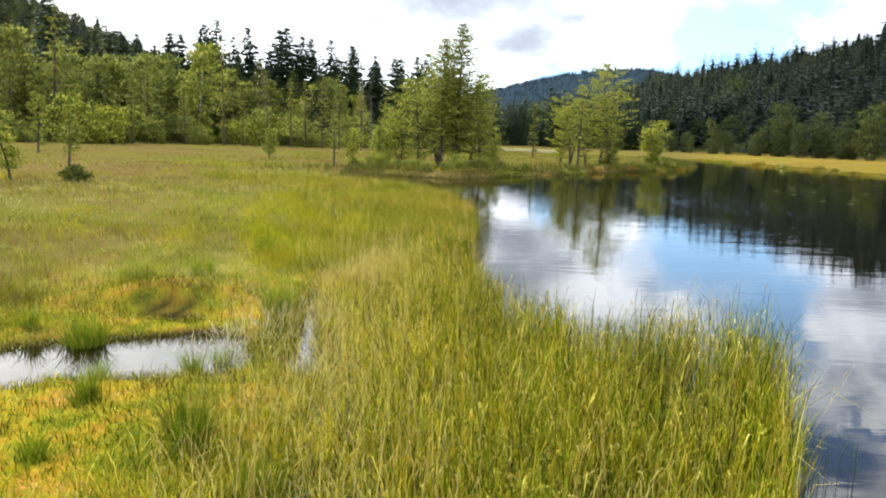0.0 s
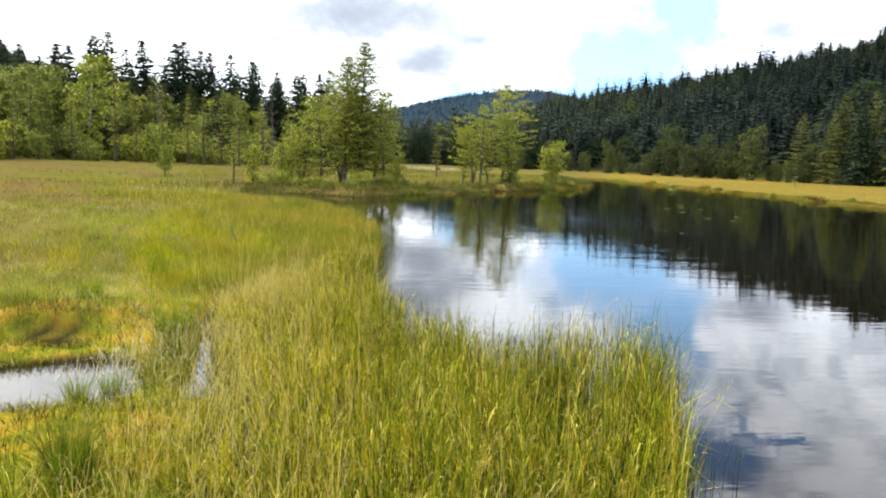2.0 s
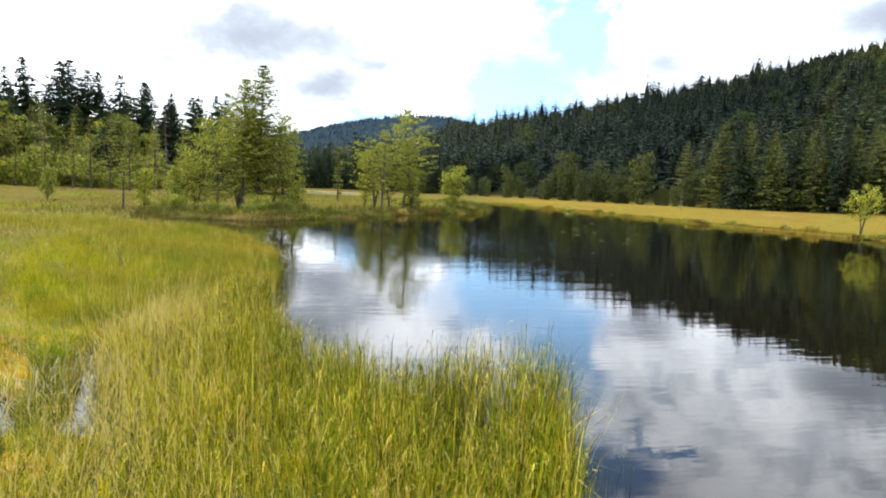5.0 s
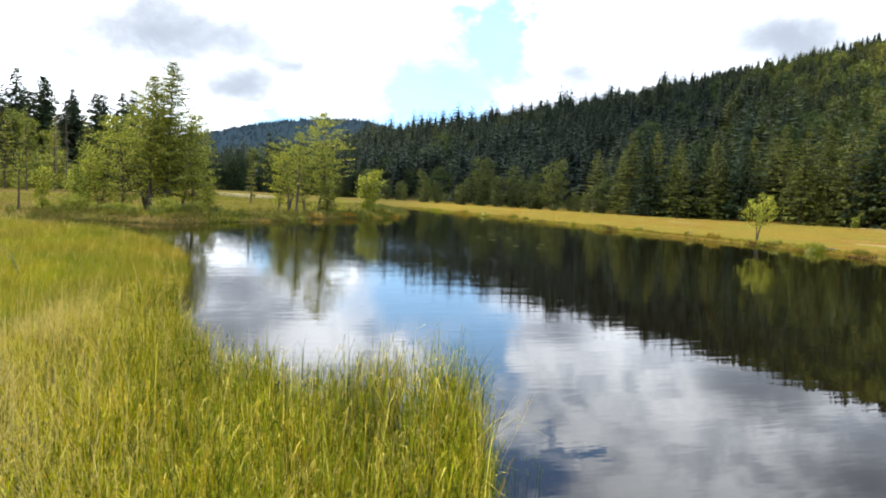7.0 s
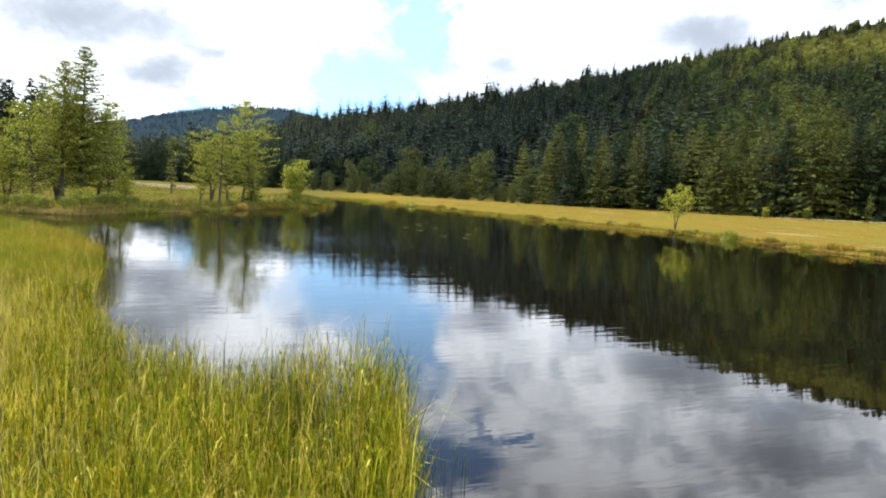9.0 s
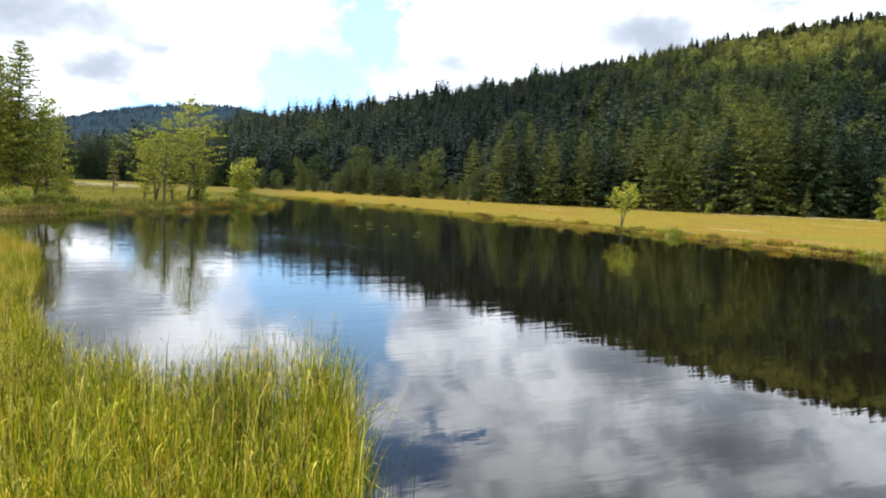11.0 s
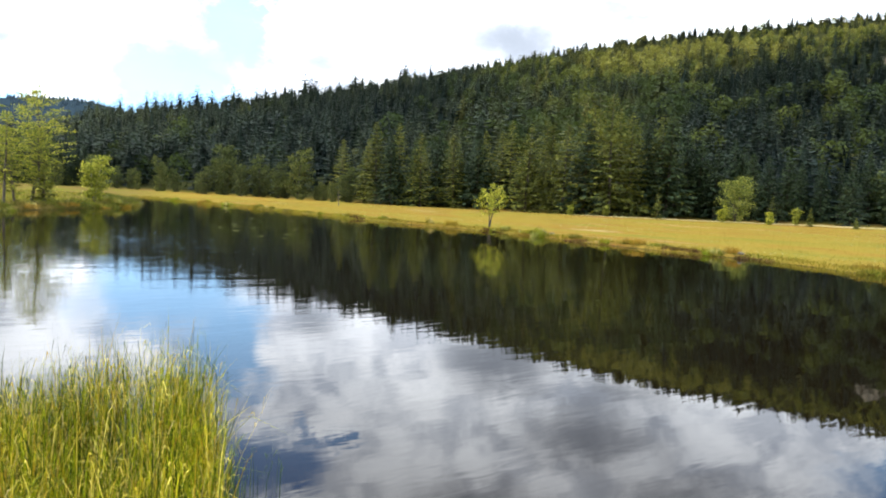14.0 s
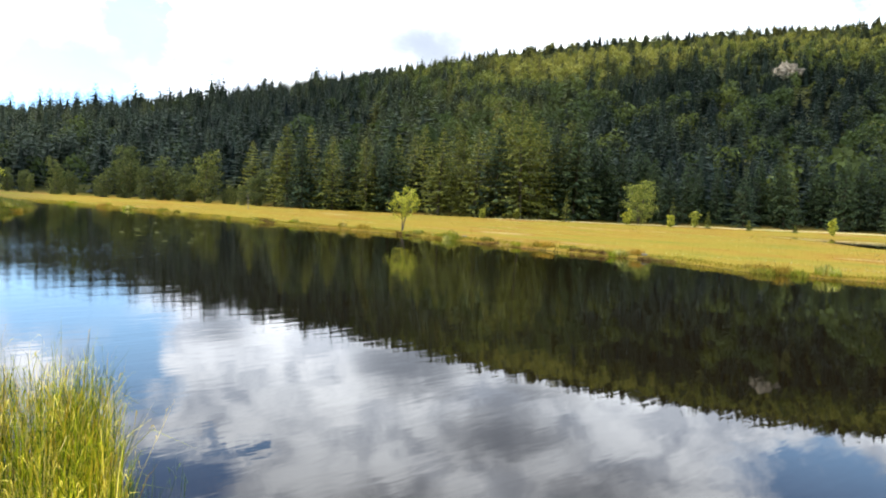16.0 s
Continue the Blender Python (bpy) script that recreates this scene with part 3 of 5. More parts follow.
# ---- trees ----


def part(name, me, parent, label=""):
    """Hangs a mesh under a thing."""
    ob = new(name, me)
    ob.parent = parent
    return tagged(ob, label)


def conifer_meshes(seed, height, radius, needle, bark_mat, spray=0.30, whorls=26, arms=6, bare=0.1, droop=0.35, thin=0.0, per=9, shape=0.85, slim=1.0):
    """A spruce or fir: a straight trunk and whorls of drooping boughs hung with needle sprays."""
    g = np.random.default_rng(seed)
    t, c = Bag(), Bag()
    r0 = height * 0.012 + 0.035
    hs = np.linspace(0, 1, 7)
    bow = np.stack([0.012 * height * np.sin(hs * 3 + seed), 0.012 * height * np.cos(hs * 2.3 + seed) - 0.012 * height, hs * height], 1)
    t.tube(bow, r0 * (1 - hs * 0.93), 7)
    for i in range(whorls):
        f = bare + (1 - bare) * ((i + g.uniform(0, 0.6)) / whorls) ** 0.74
        h = f * height
        reach = radius * max(1 - f, 0.0) ** shape * (0.55 + 0.45 * min(1.0, (f - bare) / 0.16 + 0.35)) + 0.025 * radius
        for a in g.uniform(0, 2 * math.pi) + np.arange(arms) * 2 * math.pi / arms + g.normal(0, 0.35, arms):
            if g.random() < thin:
                continue
            L = reach * g.uniform(0.62, 1.18)
            rise = 0.14 * f - droop * (1 - f) * g.uniform(0.6, 1.3)
            n = max(4, int(per * (0.45 + 0.9 * L / radius)))
            s = (np.arange(n) + g.uniform(0.2, 0.9, n)) / n
            d = np.array([math.cos(a), math.sin(a), 0])
            q = np.array([-math.sin(a), math.cos(a), 0])
            at = np.array([0, 0, h]) + d * (s * L)[:, None] + np.stack([0 * s, 0 * s, L * (rise * s + 0.08 * s * s)], 1)
            at += np.interp(h, bow[:, 2], bow[:, 0]) * np.array([1, 0, 0]) + np.interp(h, bow[:, 2], bow[:, 1]) * np.array([0, 1, 0])
            out = unit(d * g.uniform(0.35, 1.0, (n, 1)) + q * g.choice([-1, 1], (n, 1)) * g.uniform(0.2, 1.0, (n, 1)) + np.array([0, 0, 1]) * g.uniform(-0.95, 0.1, (n, 1)))
            side = unit(np.cross(out, unit(g.normal(0, 0.55, (n, 3)) + np.array([0, 0, 1]))))
            size = spray * g.uniform(0.7, 1.5, n) * (1.25 - (0.87 if slim == 1.0 else 0.72) * f)
            c.cards(at - out * (size * 0.25)[:, None], out, side, size * 1.35, size * slim * g.uniform(0.45, 0.8, n))
            if L > 0.5 * radius and i % 2 == 0:
                t.tube([at[0] * np.array([0.2, 0.2, 1]), at[n // 2], at[-1]], [r0 * 0.16, r0 * 0.1, r0 * 0.03], 3)
    # the leader
    n = 10
    at = np.stack([g.normal(0, 0.02, n), g.normal(0, 0.02, n), height * np.linspace(0.95, 1.005, n)], 1) + bow[-1] * (1, 1, 0)
    out = unit(np.stack([g.normal(0, 0.5, n), g.normal(0, 0.5, n), np.full(n, 0.5)], 1))
    c.cards(at, out, unit(np.cross(out, g.normal(0, 1, (n, 3)))), np.full(n, spray * 0.4), np.full(n, spray * 0.14))
    return t.mesh("trunk", bark_mat, True), c.mesh("crown", needle)


def broadleaf_meshes(seed, height, radius, leaf, bark_mat, size=0.16, clumps=60, per=55, stems=1, bare=0.22, spread=0.55, tuft=0.5, squash=1.0):
    """A birch, alder or bog pine: forking limbs carry loose clumps of small leaves with gaps between."""
    g = np.random.default_rng(seed)
    t, c = Bag(), Bag()
    ends = []
    for s in range(stems):
        lean = np.array([g.normal(0, 0.07), g.normal(0, 0.07), 1.0]) if stems == 1 else np.array([math.cos(s * 2.4) * 0.16, math.sin(s * 2.4) * 0.16, 1.0])
        hs = np.linspace(0, 1, 8)
        H = height * (1.0 if s == 0 else g.uniform(0.72, 0.93))
        mid = np.stack([lean[0] * hs * H + 0.02 * H * np.sin(hs * 5 + s + seed), lean[1] * hs * H + 0.02 * H * np.cos(hs * 4 + s), hs * H * 0.97], 1)
        mid -= mid[0]
        r0 = 0.013 * H + 0.02
        t.tube(mid, r0 * (1 - 0.92 * hs), 7)
        m = max(6, clumps // stems)
        for i in range(m):
            f = bare + (1 - bare) * ((i + g.random()) / m) ** 0.9
            p = np.array([np.interp(f, hs, mid[:, k]) for k in range(3)])
            u = (f - bare) / (1 - bare)
            reach = radius * (0.22 + 0.85 * math.sin(math.pi * min(1.0, 0.14 + 0.80 * u)) ** 0.85) * g.uniform(0.4, 1.05)
            a = i * 2.39996 + g.normal(0, 0.4)
            e = p + np.array([math.cos(a) * reach, math.sin(a) * reach, reach * spread * g.uniform(0.2, 1.1)])
            e[2] = min(e[2], height)
            k = (p + e) / 2 + np.array([0, 0, -0.06 * reach]) + g.normal(0, 0.04 * reach, 3)
            t.tube([p, k, e], [r0 * 0.34 * (1.1 - f), r0 * 0.2 * (1.1 - f), 0.006], 4)
            ends += [(e, reach), (p * 0.25 + e * 0.75, reach), (k, reach)]
    for e, reach in ends:
        n = int(per * 0.72 * g.uniform(0.4, 1.4))
        rad = tuft * g.uniform(0.6, 1.25) * (0.6 + 0.4 * min(1, reach / radius))
        at = e + g.normal(0, 0.48, (n, 3)) * rad * np.array([1, 1, 0.62 * squash])
        out = unit(g.normal(0, 1, (n, 3)) + np.array([0, 0, -0.35]))
        side = unit(np.cross(out, g.normal(0, 1, (n, 3))))
        k = size * g.uniform(0.6, 1.35, n)
        c.cards(at, out, side, k, k * 0.72)
    return t.mesh("trunk", bark_mat, True), c.mesh("crown", leaf)


def tree(name, meshes, x, y, label, category, group="", turn=0.0, scale=1.0, wide=1.0, sink=0.08, lean=0.0):
    ob = new(name)
    part("trunk", meshes[0], ob)
    part("crown", meshes[1], ob)
    ob.matrix_basis = pose(x, y, float(land(x, y)) - sink, 0, lean, turn) @ Matrix.Diagonal((scale * wide, scale * wide, scale, 1))
    return tagged(ob, label, category, group)


def at(az, r):
    return r * math.sin(radians(az)), r * math.cos(radians(az))


def tall(x, y, top):
    """Height of a tree at x, y whose tip shows that many degrees above the horizon."""
    return math.hypot(x, y) * math.tan(radians(top)) + EYE - float(land(x, y))


# kinds of tree, each built once
SPRUCES = [conifer_meshes(10 + i, 18.0, 4.0 + 0.4 * (i % 3), SPRUCE_NEEDLE, BARK_GREY, 0.52, 44, 8, 0.05, 0.42, 0.10, 13, 0.80) for i in range(4)]
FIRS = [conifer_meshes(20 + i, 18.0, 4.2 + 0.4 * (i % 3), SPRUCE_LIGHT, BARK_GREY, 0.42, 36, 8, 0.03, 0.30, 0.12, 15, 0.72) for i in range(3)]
BIRCHES = [broadleaf_meshes(30 + i, 11.0, 2.6, BIRCH_LEAF, BARK_BIRCH, 0.30, 56, 38, 1, 0.07, 0.35, 0.85, 0.8) for i in range(4)]
WILLOWS = [broadleaf_meshes(44 + i, 10.0, 2.9, WILLOW_LEAF, BARK_GREY, 0.30, 58, 38, 1 + i % 2, 0.03, 0.35, 0.9, 0.8) for i in range(4)]
ALDERS = [broadleaf_meshes(40 + i, 10.0, 3.0, ALDER_LEAF, BARK_GREY, 0.36, 50, 40, 2, 0.02, 0.3, 1.1) for i in range(4)]
THICKETS = [broadleaf_meshes(180 + i, 4.0, 1.9, BIRCH_LEAF if i % 2 else WILLOW_LEAF, BARK_GREY, 0.26, 26, 40, 2, 0.02, 0.4, 0.75, 0.8) for i in range(4)]
PINES = [conifer_meshes(50 + i, 12.0, 2.1, PINE_NEEDLE, BARK_PINE, 0.36, 26, 5, 0.16, -0.05, 0.30, 8, 0.55) for i in range(2)]

# the wooded point in the pond
POINT = "trees on the wooded point"
x, y = at(0.0, 52.5)
tree("pine_tree", conifer_meshes(60, tall(x, y, 7.6), 2.6, PINE_LIGHT, BARK_GREY, 0.20, 46, 8, 0.26, 0.0, 0.12, 34, 0.6, 0.5), x, y, "slender bog pine with sparse yellow-green needles on the grassy point", "pine tree", POINT)
x, y = at(1.15, 53.5)
tree("spruce_tree", conifer_meshes(61, tall(x, y, 8.7), 4.2, PINE_LIGHT, BARK_GREY, 0.20, 52, 8, 0.12, 0.18, 0.12, 38, 0.74, 0.5), x, y, "tall thin spruce with ragged boughs beside the bog pine", "spruce tree", POINT)
for k, (a, r, top, rad, lab) in enumerate([(-1.9, 52, 4.6, 2.3, "leaning yellow-green birch at the edge of the point"), (-3.4, 54, 3.4, 1.8, "low bushy birch with golden green leaves"),
                                           (2.9, 54, 4.2, 1.7, "half-grown birch behind the tall spruce"), (-0.35, 56, 8.2, 1.6, "thin birch with airy crown among the pines"), (0.9, 55, 4.8, 1.6, "dense young birch at the foot of the pine"),
                                           (-4.6, 53, 1.6, 1.0, "bushy birch sapling at the back of the point"), (2.0, 56, 5.2, 1.5, "leafy birch behind the spruce")]):
    x, y = at(a, r)
    tree("birch_tree", broadleaf_meshes(62 + k, tall(x, y, top), rad * 0.85, BIRCH_LEAF, BARK_GREY, 0.10, 84, 34, 1 + k % 2, 0.10, 0.45, 0.45, 0.55), x, y, lab, "birch tree", POINT)
x, y = at(3.55, 66)
tree("spruce_tree", conifer_meshes(68, tall(x, y, 3.8), 0.8, PINE_NEEDLE, BARK_GREY, 0.22, 22, 5, 0.03, 0.2, 0.2, 7), x, y, "small narrow spruce behind the point", "spruce tree", POINT)
x, y = at(3.75, 58)
tree("bush", broadleaf_meshes(69, tall(x, y, 0.6), 0.6, BIRCH_LEAF, BARK_GREY, 0.13, 24, 50, 2, 0.05, 0.5, 0.3), x, y, "low light green birch bush", "bush", POINT)

SHRUBS = [broadleaf_meshes(170 + i, 1.3, 0.9, WILLOW_LEAF if i else BIRCH_LEAF, BARK_GREY, 0.09, 26, 60, 3, 0.02, 0.5, 0.36) for i in range(3)]
gs = np.random.default_rng(77)
for k in range(14):
    a = -7.5 + 12.5 * (k + gs.uniform(0, 0.8)) / 14
    r = np.interp(a, [-8, -3, 0, 3, 6], [46.5, 46.0, 43.5, 47.5, 51]) + gs.uniform(0.4, 3.5)
    x, y = at(a, r)
    tree("bush", SHRUBS[k % 3], x, y, "low leafy willow bush on the bank of the point", "bush", POINT, gs.uniform(0, 360), gs.uniform(0.35, 0.75), 1.1)

# the second clump, towards the tip of the point
TIP = "trees near the tip of the point"
for k, (a, r, top, rad, lab) in enumerate([(9.7, 66, 4.6, 2.9, "round-crowned golden green birch clump on the point"), (11.9, 68, 6.2, 2.7, "tall airy birch with a pale thin top"),
                                           (8.9, 67, 2.9, 1.3, "half-grown leafy birch beside the clump"), (10.9, 65, 3.4, 1.4, "leafy young birch in the clump"), (12.7, 67, 3.6, 1.2, "slim birch on the clump's edge")]):
    x, y = at(a, r)
    tree("birch_tree", broadleaf_meshes(80 + k, tall(x, y, top), rad, BIRCH_LEAF, BARK_GREY, 0.11, 100 if k < 2 else 60, 30, 2 if k == 0 else 1, 0.22 if k < 2 else 0.12, 0.3, 0.46, 0.42), x, y, lab, "birch tree", TIP)
x, y = at(10.35, 61.5)
tree("pine_tree", conifer_meshes(87, tall(x, y, 4.2), 1.0, PINE_NEEDLE, BARK_GREY, 0.22, 22, 5, 0.25, 0.0, 0.4, 6), x, y, "dark straight pine stem within the birch clump", "pine tree", TIP)
x, y = at(12.6, 65)
tree("spruce_tree", conifer_meshes(88, tall(x, y, 1.4), 1.0, SPRUCE_LIGHT, BARK_GREY, 0.24, 18, 6, 0.02, 0.2, 0.05, 9), x, y, "short bushy dark green spruce", "spruce tree", TIP)
x, y = at(6.85, 92)
tree("pine_tree", conifer_meshes(89, tall(x, y, 3.0), 0.9, PINE_NEEDLE, BARK_PINE, 0.28, 18, 5, 0.12, 0.0, 0.25, 6), x, y, "lone small bog pine on the flat bog", "pine tree", TIP)
x, y = at(15.75, 73)
tree("birch_tree", broadleaf_meshes(90, tall(x, y, 1.85), 1.0, BIRCH_LEAF, BARK_BIRCH, 0.16, 40, 60, 2, 0.02, 0.5, 0.5), x, y, "small pale leafy birch at the tip of the point", "birch tree", TIP)

# loose little trees on the open bog
BOG = "small trees on the open bog"
for k, (kind, a, r, top, lab) in enumerate([("pine", -26.7, 31, 1.25, "knee-thin little bog pine with a tufted top"), ("birch", -30.2, 31, 1.3, "young pale birch on the bog"), ("pine", -8.35, 46, 1.8, "crooked small bog pine on the sedge"),
                                            ("birch", -6.9, 46, 0.7, "thin birch sapling on the sedge"), ("birch", -13.1, 60, 0.5, "light green birch sapling"), ("birch", -28.5, 60, 2.4, "slim young birch before the woods"), ("birch", -5.0, 49, 0.9, "bushy birch sapling near the point")]):
    x, y = at(a, r)
    H = tall(x, y, top)
    if kind == "pine":
        me = conifer_meshes(100 + k, H, H * 0.22, BIRCH_LEAF, BARK_GREY, 0.10, 15, 6, 0.40, -0.15, 0.25, 16, 0.5)
        tree("pine_tree", me, x, y, lab, "pine tree", BOG, lean=2)
    else:
        tree("birch_tree", broadleaf_meshes(100 + k, H, H * 0.24, BIRCH_LEAF, BARK_GREY, 0.11, 26, 36, 1, 0.15, 0.5, 0.28), x, y, lab, "birch tree", BOG)
x, y = at(-26.3, 30.6)
tree("juniper_bush", broadleaf_meshes(120, 0.6, 0.5, SPRUCE_LIGHT, BARK_GREY, 0.12, 26, 60, 3, 0.05, 0.3, 0.26), x, y, "low dark juniper bush round the little pine", "bush", BOG)

# the lone birch and the saplings on the far meadow
x, y = at(44.55, 59.5)
tree("birch_tree", broadleaf_meshes(130, tall(x, y, 1.45), 1.1, BIRCH_LEAF, BARK_GREY, 0.12, 40, 24, 2, 0.36, 0.6, 0.34), x, y, "lone yellow-green birch sapling on the pond's far bank", "birch tree")
EDGEROW = "saplings along the meadow's edge"
for k, (a, r, top, kind) in enumerate([(56.9, 150, 1.45, "s"), (61.5, 150, 0.72, "b"), (62.3, 156, 2.9, "w"), (64.6, 150, 0.35, "b"), (66.3, 156, 0.7, "b"), (67.2, 154, 0.75, "s"), (70.0, 156, 0.3, "s"),
                                       (75.3, 160, 0.6, "b"), (50.6, 150, 0.2, "b"), (53.2, 150, 0.25, "b"), (73.0, 160, 0.1, "s"), (64.7, 158, 1.6, "s")]):
    x, y = at(a, r)
    H = tall(x, y, top)
    if kind == "w":
        tree("willow_tree", broadleaf_meshes(140 + k, H, H * 0.34, WILLOW_LEAF, BARK_GREY, 0.30, 54, 44, 3, 0.02, 0.4, 0.13 * H), x, y, "rounded grey-green willow before the dark spruces", "willow tree", EDGEROW)
    elif kind == "s":
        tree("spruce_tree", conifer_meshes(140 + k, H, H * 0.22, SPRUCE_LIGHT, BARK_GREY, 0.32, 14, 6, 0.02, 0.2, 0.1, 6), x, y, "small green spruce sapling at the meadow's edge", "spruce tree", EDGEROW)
    else:
        tree("birch_tree", broadleaf_meshes(140 + k, H, H * 0.24, BIRCH_LEAF, BARK_GREY, 0.24, 26, 30, 2, 0.02, 0.6, 0.13 * H), x, y, "small leafy birch at the meadow's edge", "birch tree", EDGEROW)

# the woods' edge beyond the bog on the left
LEFTROW = "trees of the woods behind the bog"
g = np.random.default_rng(5)


def put(kinds, name, a, r, H, built, lab, cat, grp, wide=1.0):
    x, y = at(a, r)
    me = kinds[int(g.integers(len(kinds)))]
    tree(name, me, x, y, lab, cat, grp, g.uniform(0, 360), H / built, wide * g.uniform(0.85, 1.15), 0.3)


for a, top in [(-27.5, 8.6), (-23.2, 6.1), (-20.0, 6.4), (-17.6, 7.2), (-17.0, 7.8), (-14.6, 7.3), (-12.5, 7.2), (-12.1, 7.5), (-10.6, 7.0), (-10.0, 6.8), (-8.6, 6.7), (-7.2, 6.5), (-6.8, 6.0), (-5.3, 5.8), (-5.0, 5.5), (-3.8, 5.8), (-3.2, 5.7), (-2.1, 5.9), (-1.3, 5.6), (0.6, 5.0), (-30.5, 6.8), (-32.5, 7.5), (-25.5, 5.9)]:
    x, y = at(a, 134)
    put(SPRUCES, "spruce_tree", a, 134 + g.uniform(-4, 6), tall(x, y, top + 0.5), 18.0, "tall dark spruce in the woods behind the bog", "spruce tree", LEFTROW, 1.55)
for k in range(34):
    a = -34 + 35 * (k + g.uniform(0, 0.9)) / 34
    x, y = at(a, 146)
    top = np.interp(a, [-34, -27, -17, -10, -5, 0], [6.5, 6.6, 6.7, 6.4, 5.5, 5.2]) * g.uniform(0.88, 1.06)
    put(SPRUCES, "spruce_tree", a, 146 + g.uniform(-6, 10), tall(x, y, top), 18.0, "dark spruce in the second row of the woods", "spruce tree", LEFTROW, 1.4)
for k in range(38):
    a = -35 + 35 * (k + g.uniform(0, 0.8)) / 38
    put(WILLOWS if k % 3 else BIRCHES, "birch_tree", a, np.interp(a, AZ, EDGE) - g.uniform(0, 12), g.uniform(7.5, 14.5) * np.interp(a, [-35, -8, 0], [1.0, 0.9, 0.7]), 10.5, "leafy light green birch at the bog's wooded edge", "birch tree", LEFTROW, 0.95)
for k in range(58):
    a = -35 + 36 * (k + g.uniform(0, 0.8)) / 58
    put(THICKETS, "bush", a, np.interp(a, AZ, EDGE) - g.uniform(13, 24), g.choice([1.8, 2.6, 3.6, 5.0]) * g.uniform(0.85, 1.15), 4.0, "leafy young birch bush before the woods", "bush", LEFTROW, 1.0)
for k in range(24):
    a = -35 + 35 * (k + g.uniform(0, 0.8)) / 24
    put(SPRUCES if k % 2 else FIRS, "spruce_tree", a, np.interp(a, AZ, EDGE) - g.uniform(2, 10), g.uniform(6.0, 14.0), 18.0, "half-grown green spruce among the birches", "spruce tree", LEFTROW, 1.1)
for a, top in [(-16.4, 7.0), (-24.1, 4.5), (-13.3, 4.8), (-10.4, 4.4), (-9.2, 5.0), (-7.9, 4.6), (-27.0, 6.0), (-30.0, 5.0), (-6.2, 4.4), (-4.4, 4.6), (-19.0, 4.0), (-21.6, 5.2), (-15.0, 4.2), (-11.6, 4.3), (-22.6, 3.6), (-29.0, 5.6), (-31.5, 6.2), (-25.4, 3.6), (-27.3, 8.4)]:
    x, y = at(a, 100)
    put(PINES, "pine_tree", a, 100 + g.uniform(-6, 4), tall(x, y, top), 12.0, "slender pine with a bare lower trunk before the woods", "pine tree", LEFTROW, 0.9)

# the woods' edge beyond the far meadow
FARROW = "trees of the woods behind the meadow"
for k in range(24):
    a = 13 + 21 * (k + g.uniform(0, 0.9)) / 24
    put(ALDERS, "alder_tree", a, np.interp(a, AZ, EDGE) - g.uniform(0, 10), g.choice([4.0, 6.0, 8.5, 11.0]) * g.uniform(0.85, 1.15) * (0.9 + 0.015 * (a - 13)), 10.0, "rounded grey-green alder at the foot of the wooded hill", "alder tree", FARROW, 0.85)
for k in range(48):
    a = 33 + 47 * (k + g.uniform(0, 0.9)) / 48
    r = np.interp(a, AZ, EDGE) + g.uniform(-3, 9)
    top = np.interp(a, [33, 36, 40, 45, 50, 54, 58, 61, 66, 72, 80], [4.6, 5.8, 5.8, 6.5, 7.9, 8.5, 8.0, 6.0, 4.8, 4.8, 5.0]) * g.uniform(0.78, 1.04)
    x, y = at(a, r)
    # light needles paint the sunlit stretch, dark ones the shaded foot on the right
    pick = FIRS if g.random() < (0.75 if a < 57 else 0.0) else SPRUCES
    put(pick, "spruce_tree", a, r, tall(x, y, top), 18.0, "spruce with broad boughs in painted sunlit yellow-green at the meadow's edge" if pick is FIRS else "dark spruce at the meadow's edge", "spruce tree", FARROW, 1.15)
for k in range(24):
    a = 4 + 11 * (k + g.uniform(0, 0.9)) / 24
    r = np.interp(a, AZ, EDGE) + g.uniform(-3, 6)
    put(SPRUCES, "spruce_tree", a, r, g.uniform(9, 14), 18.0, "dark spruce at the head of the valley", "spruce tree", FARROW, 1.2)

# ---- woods too far off to count ----


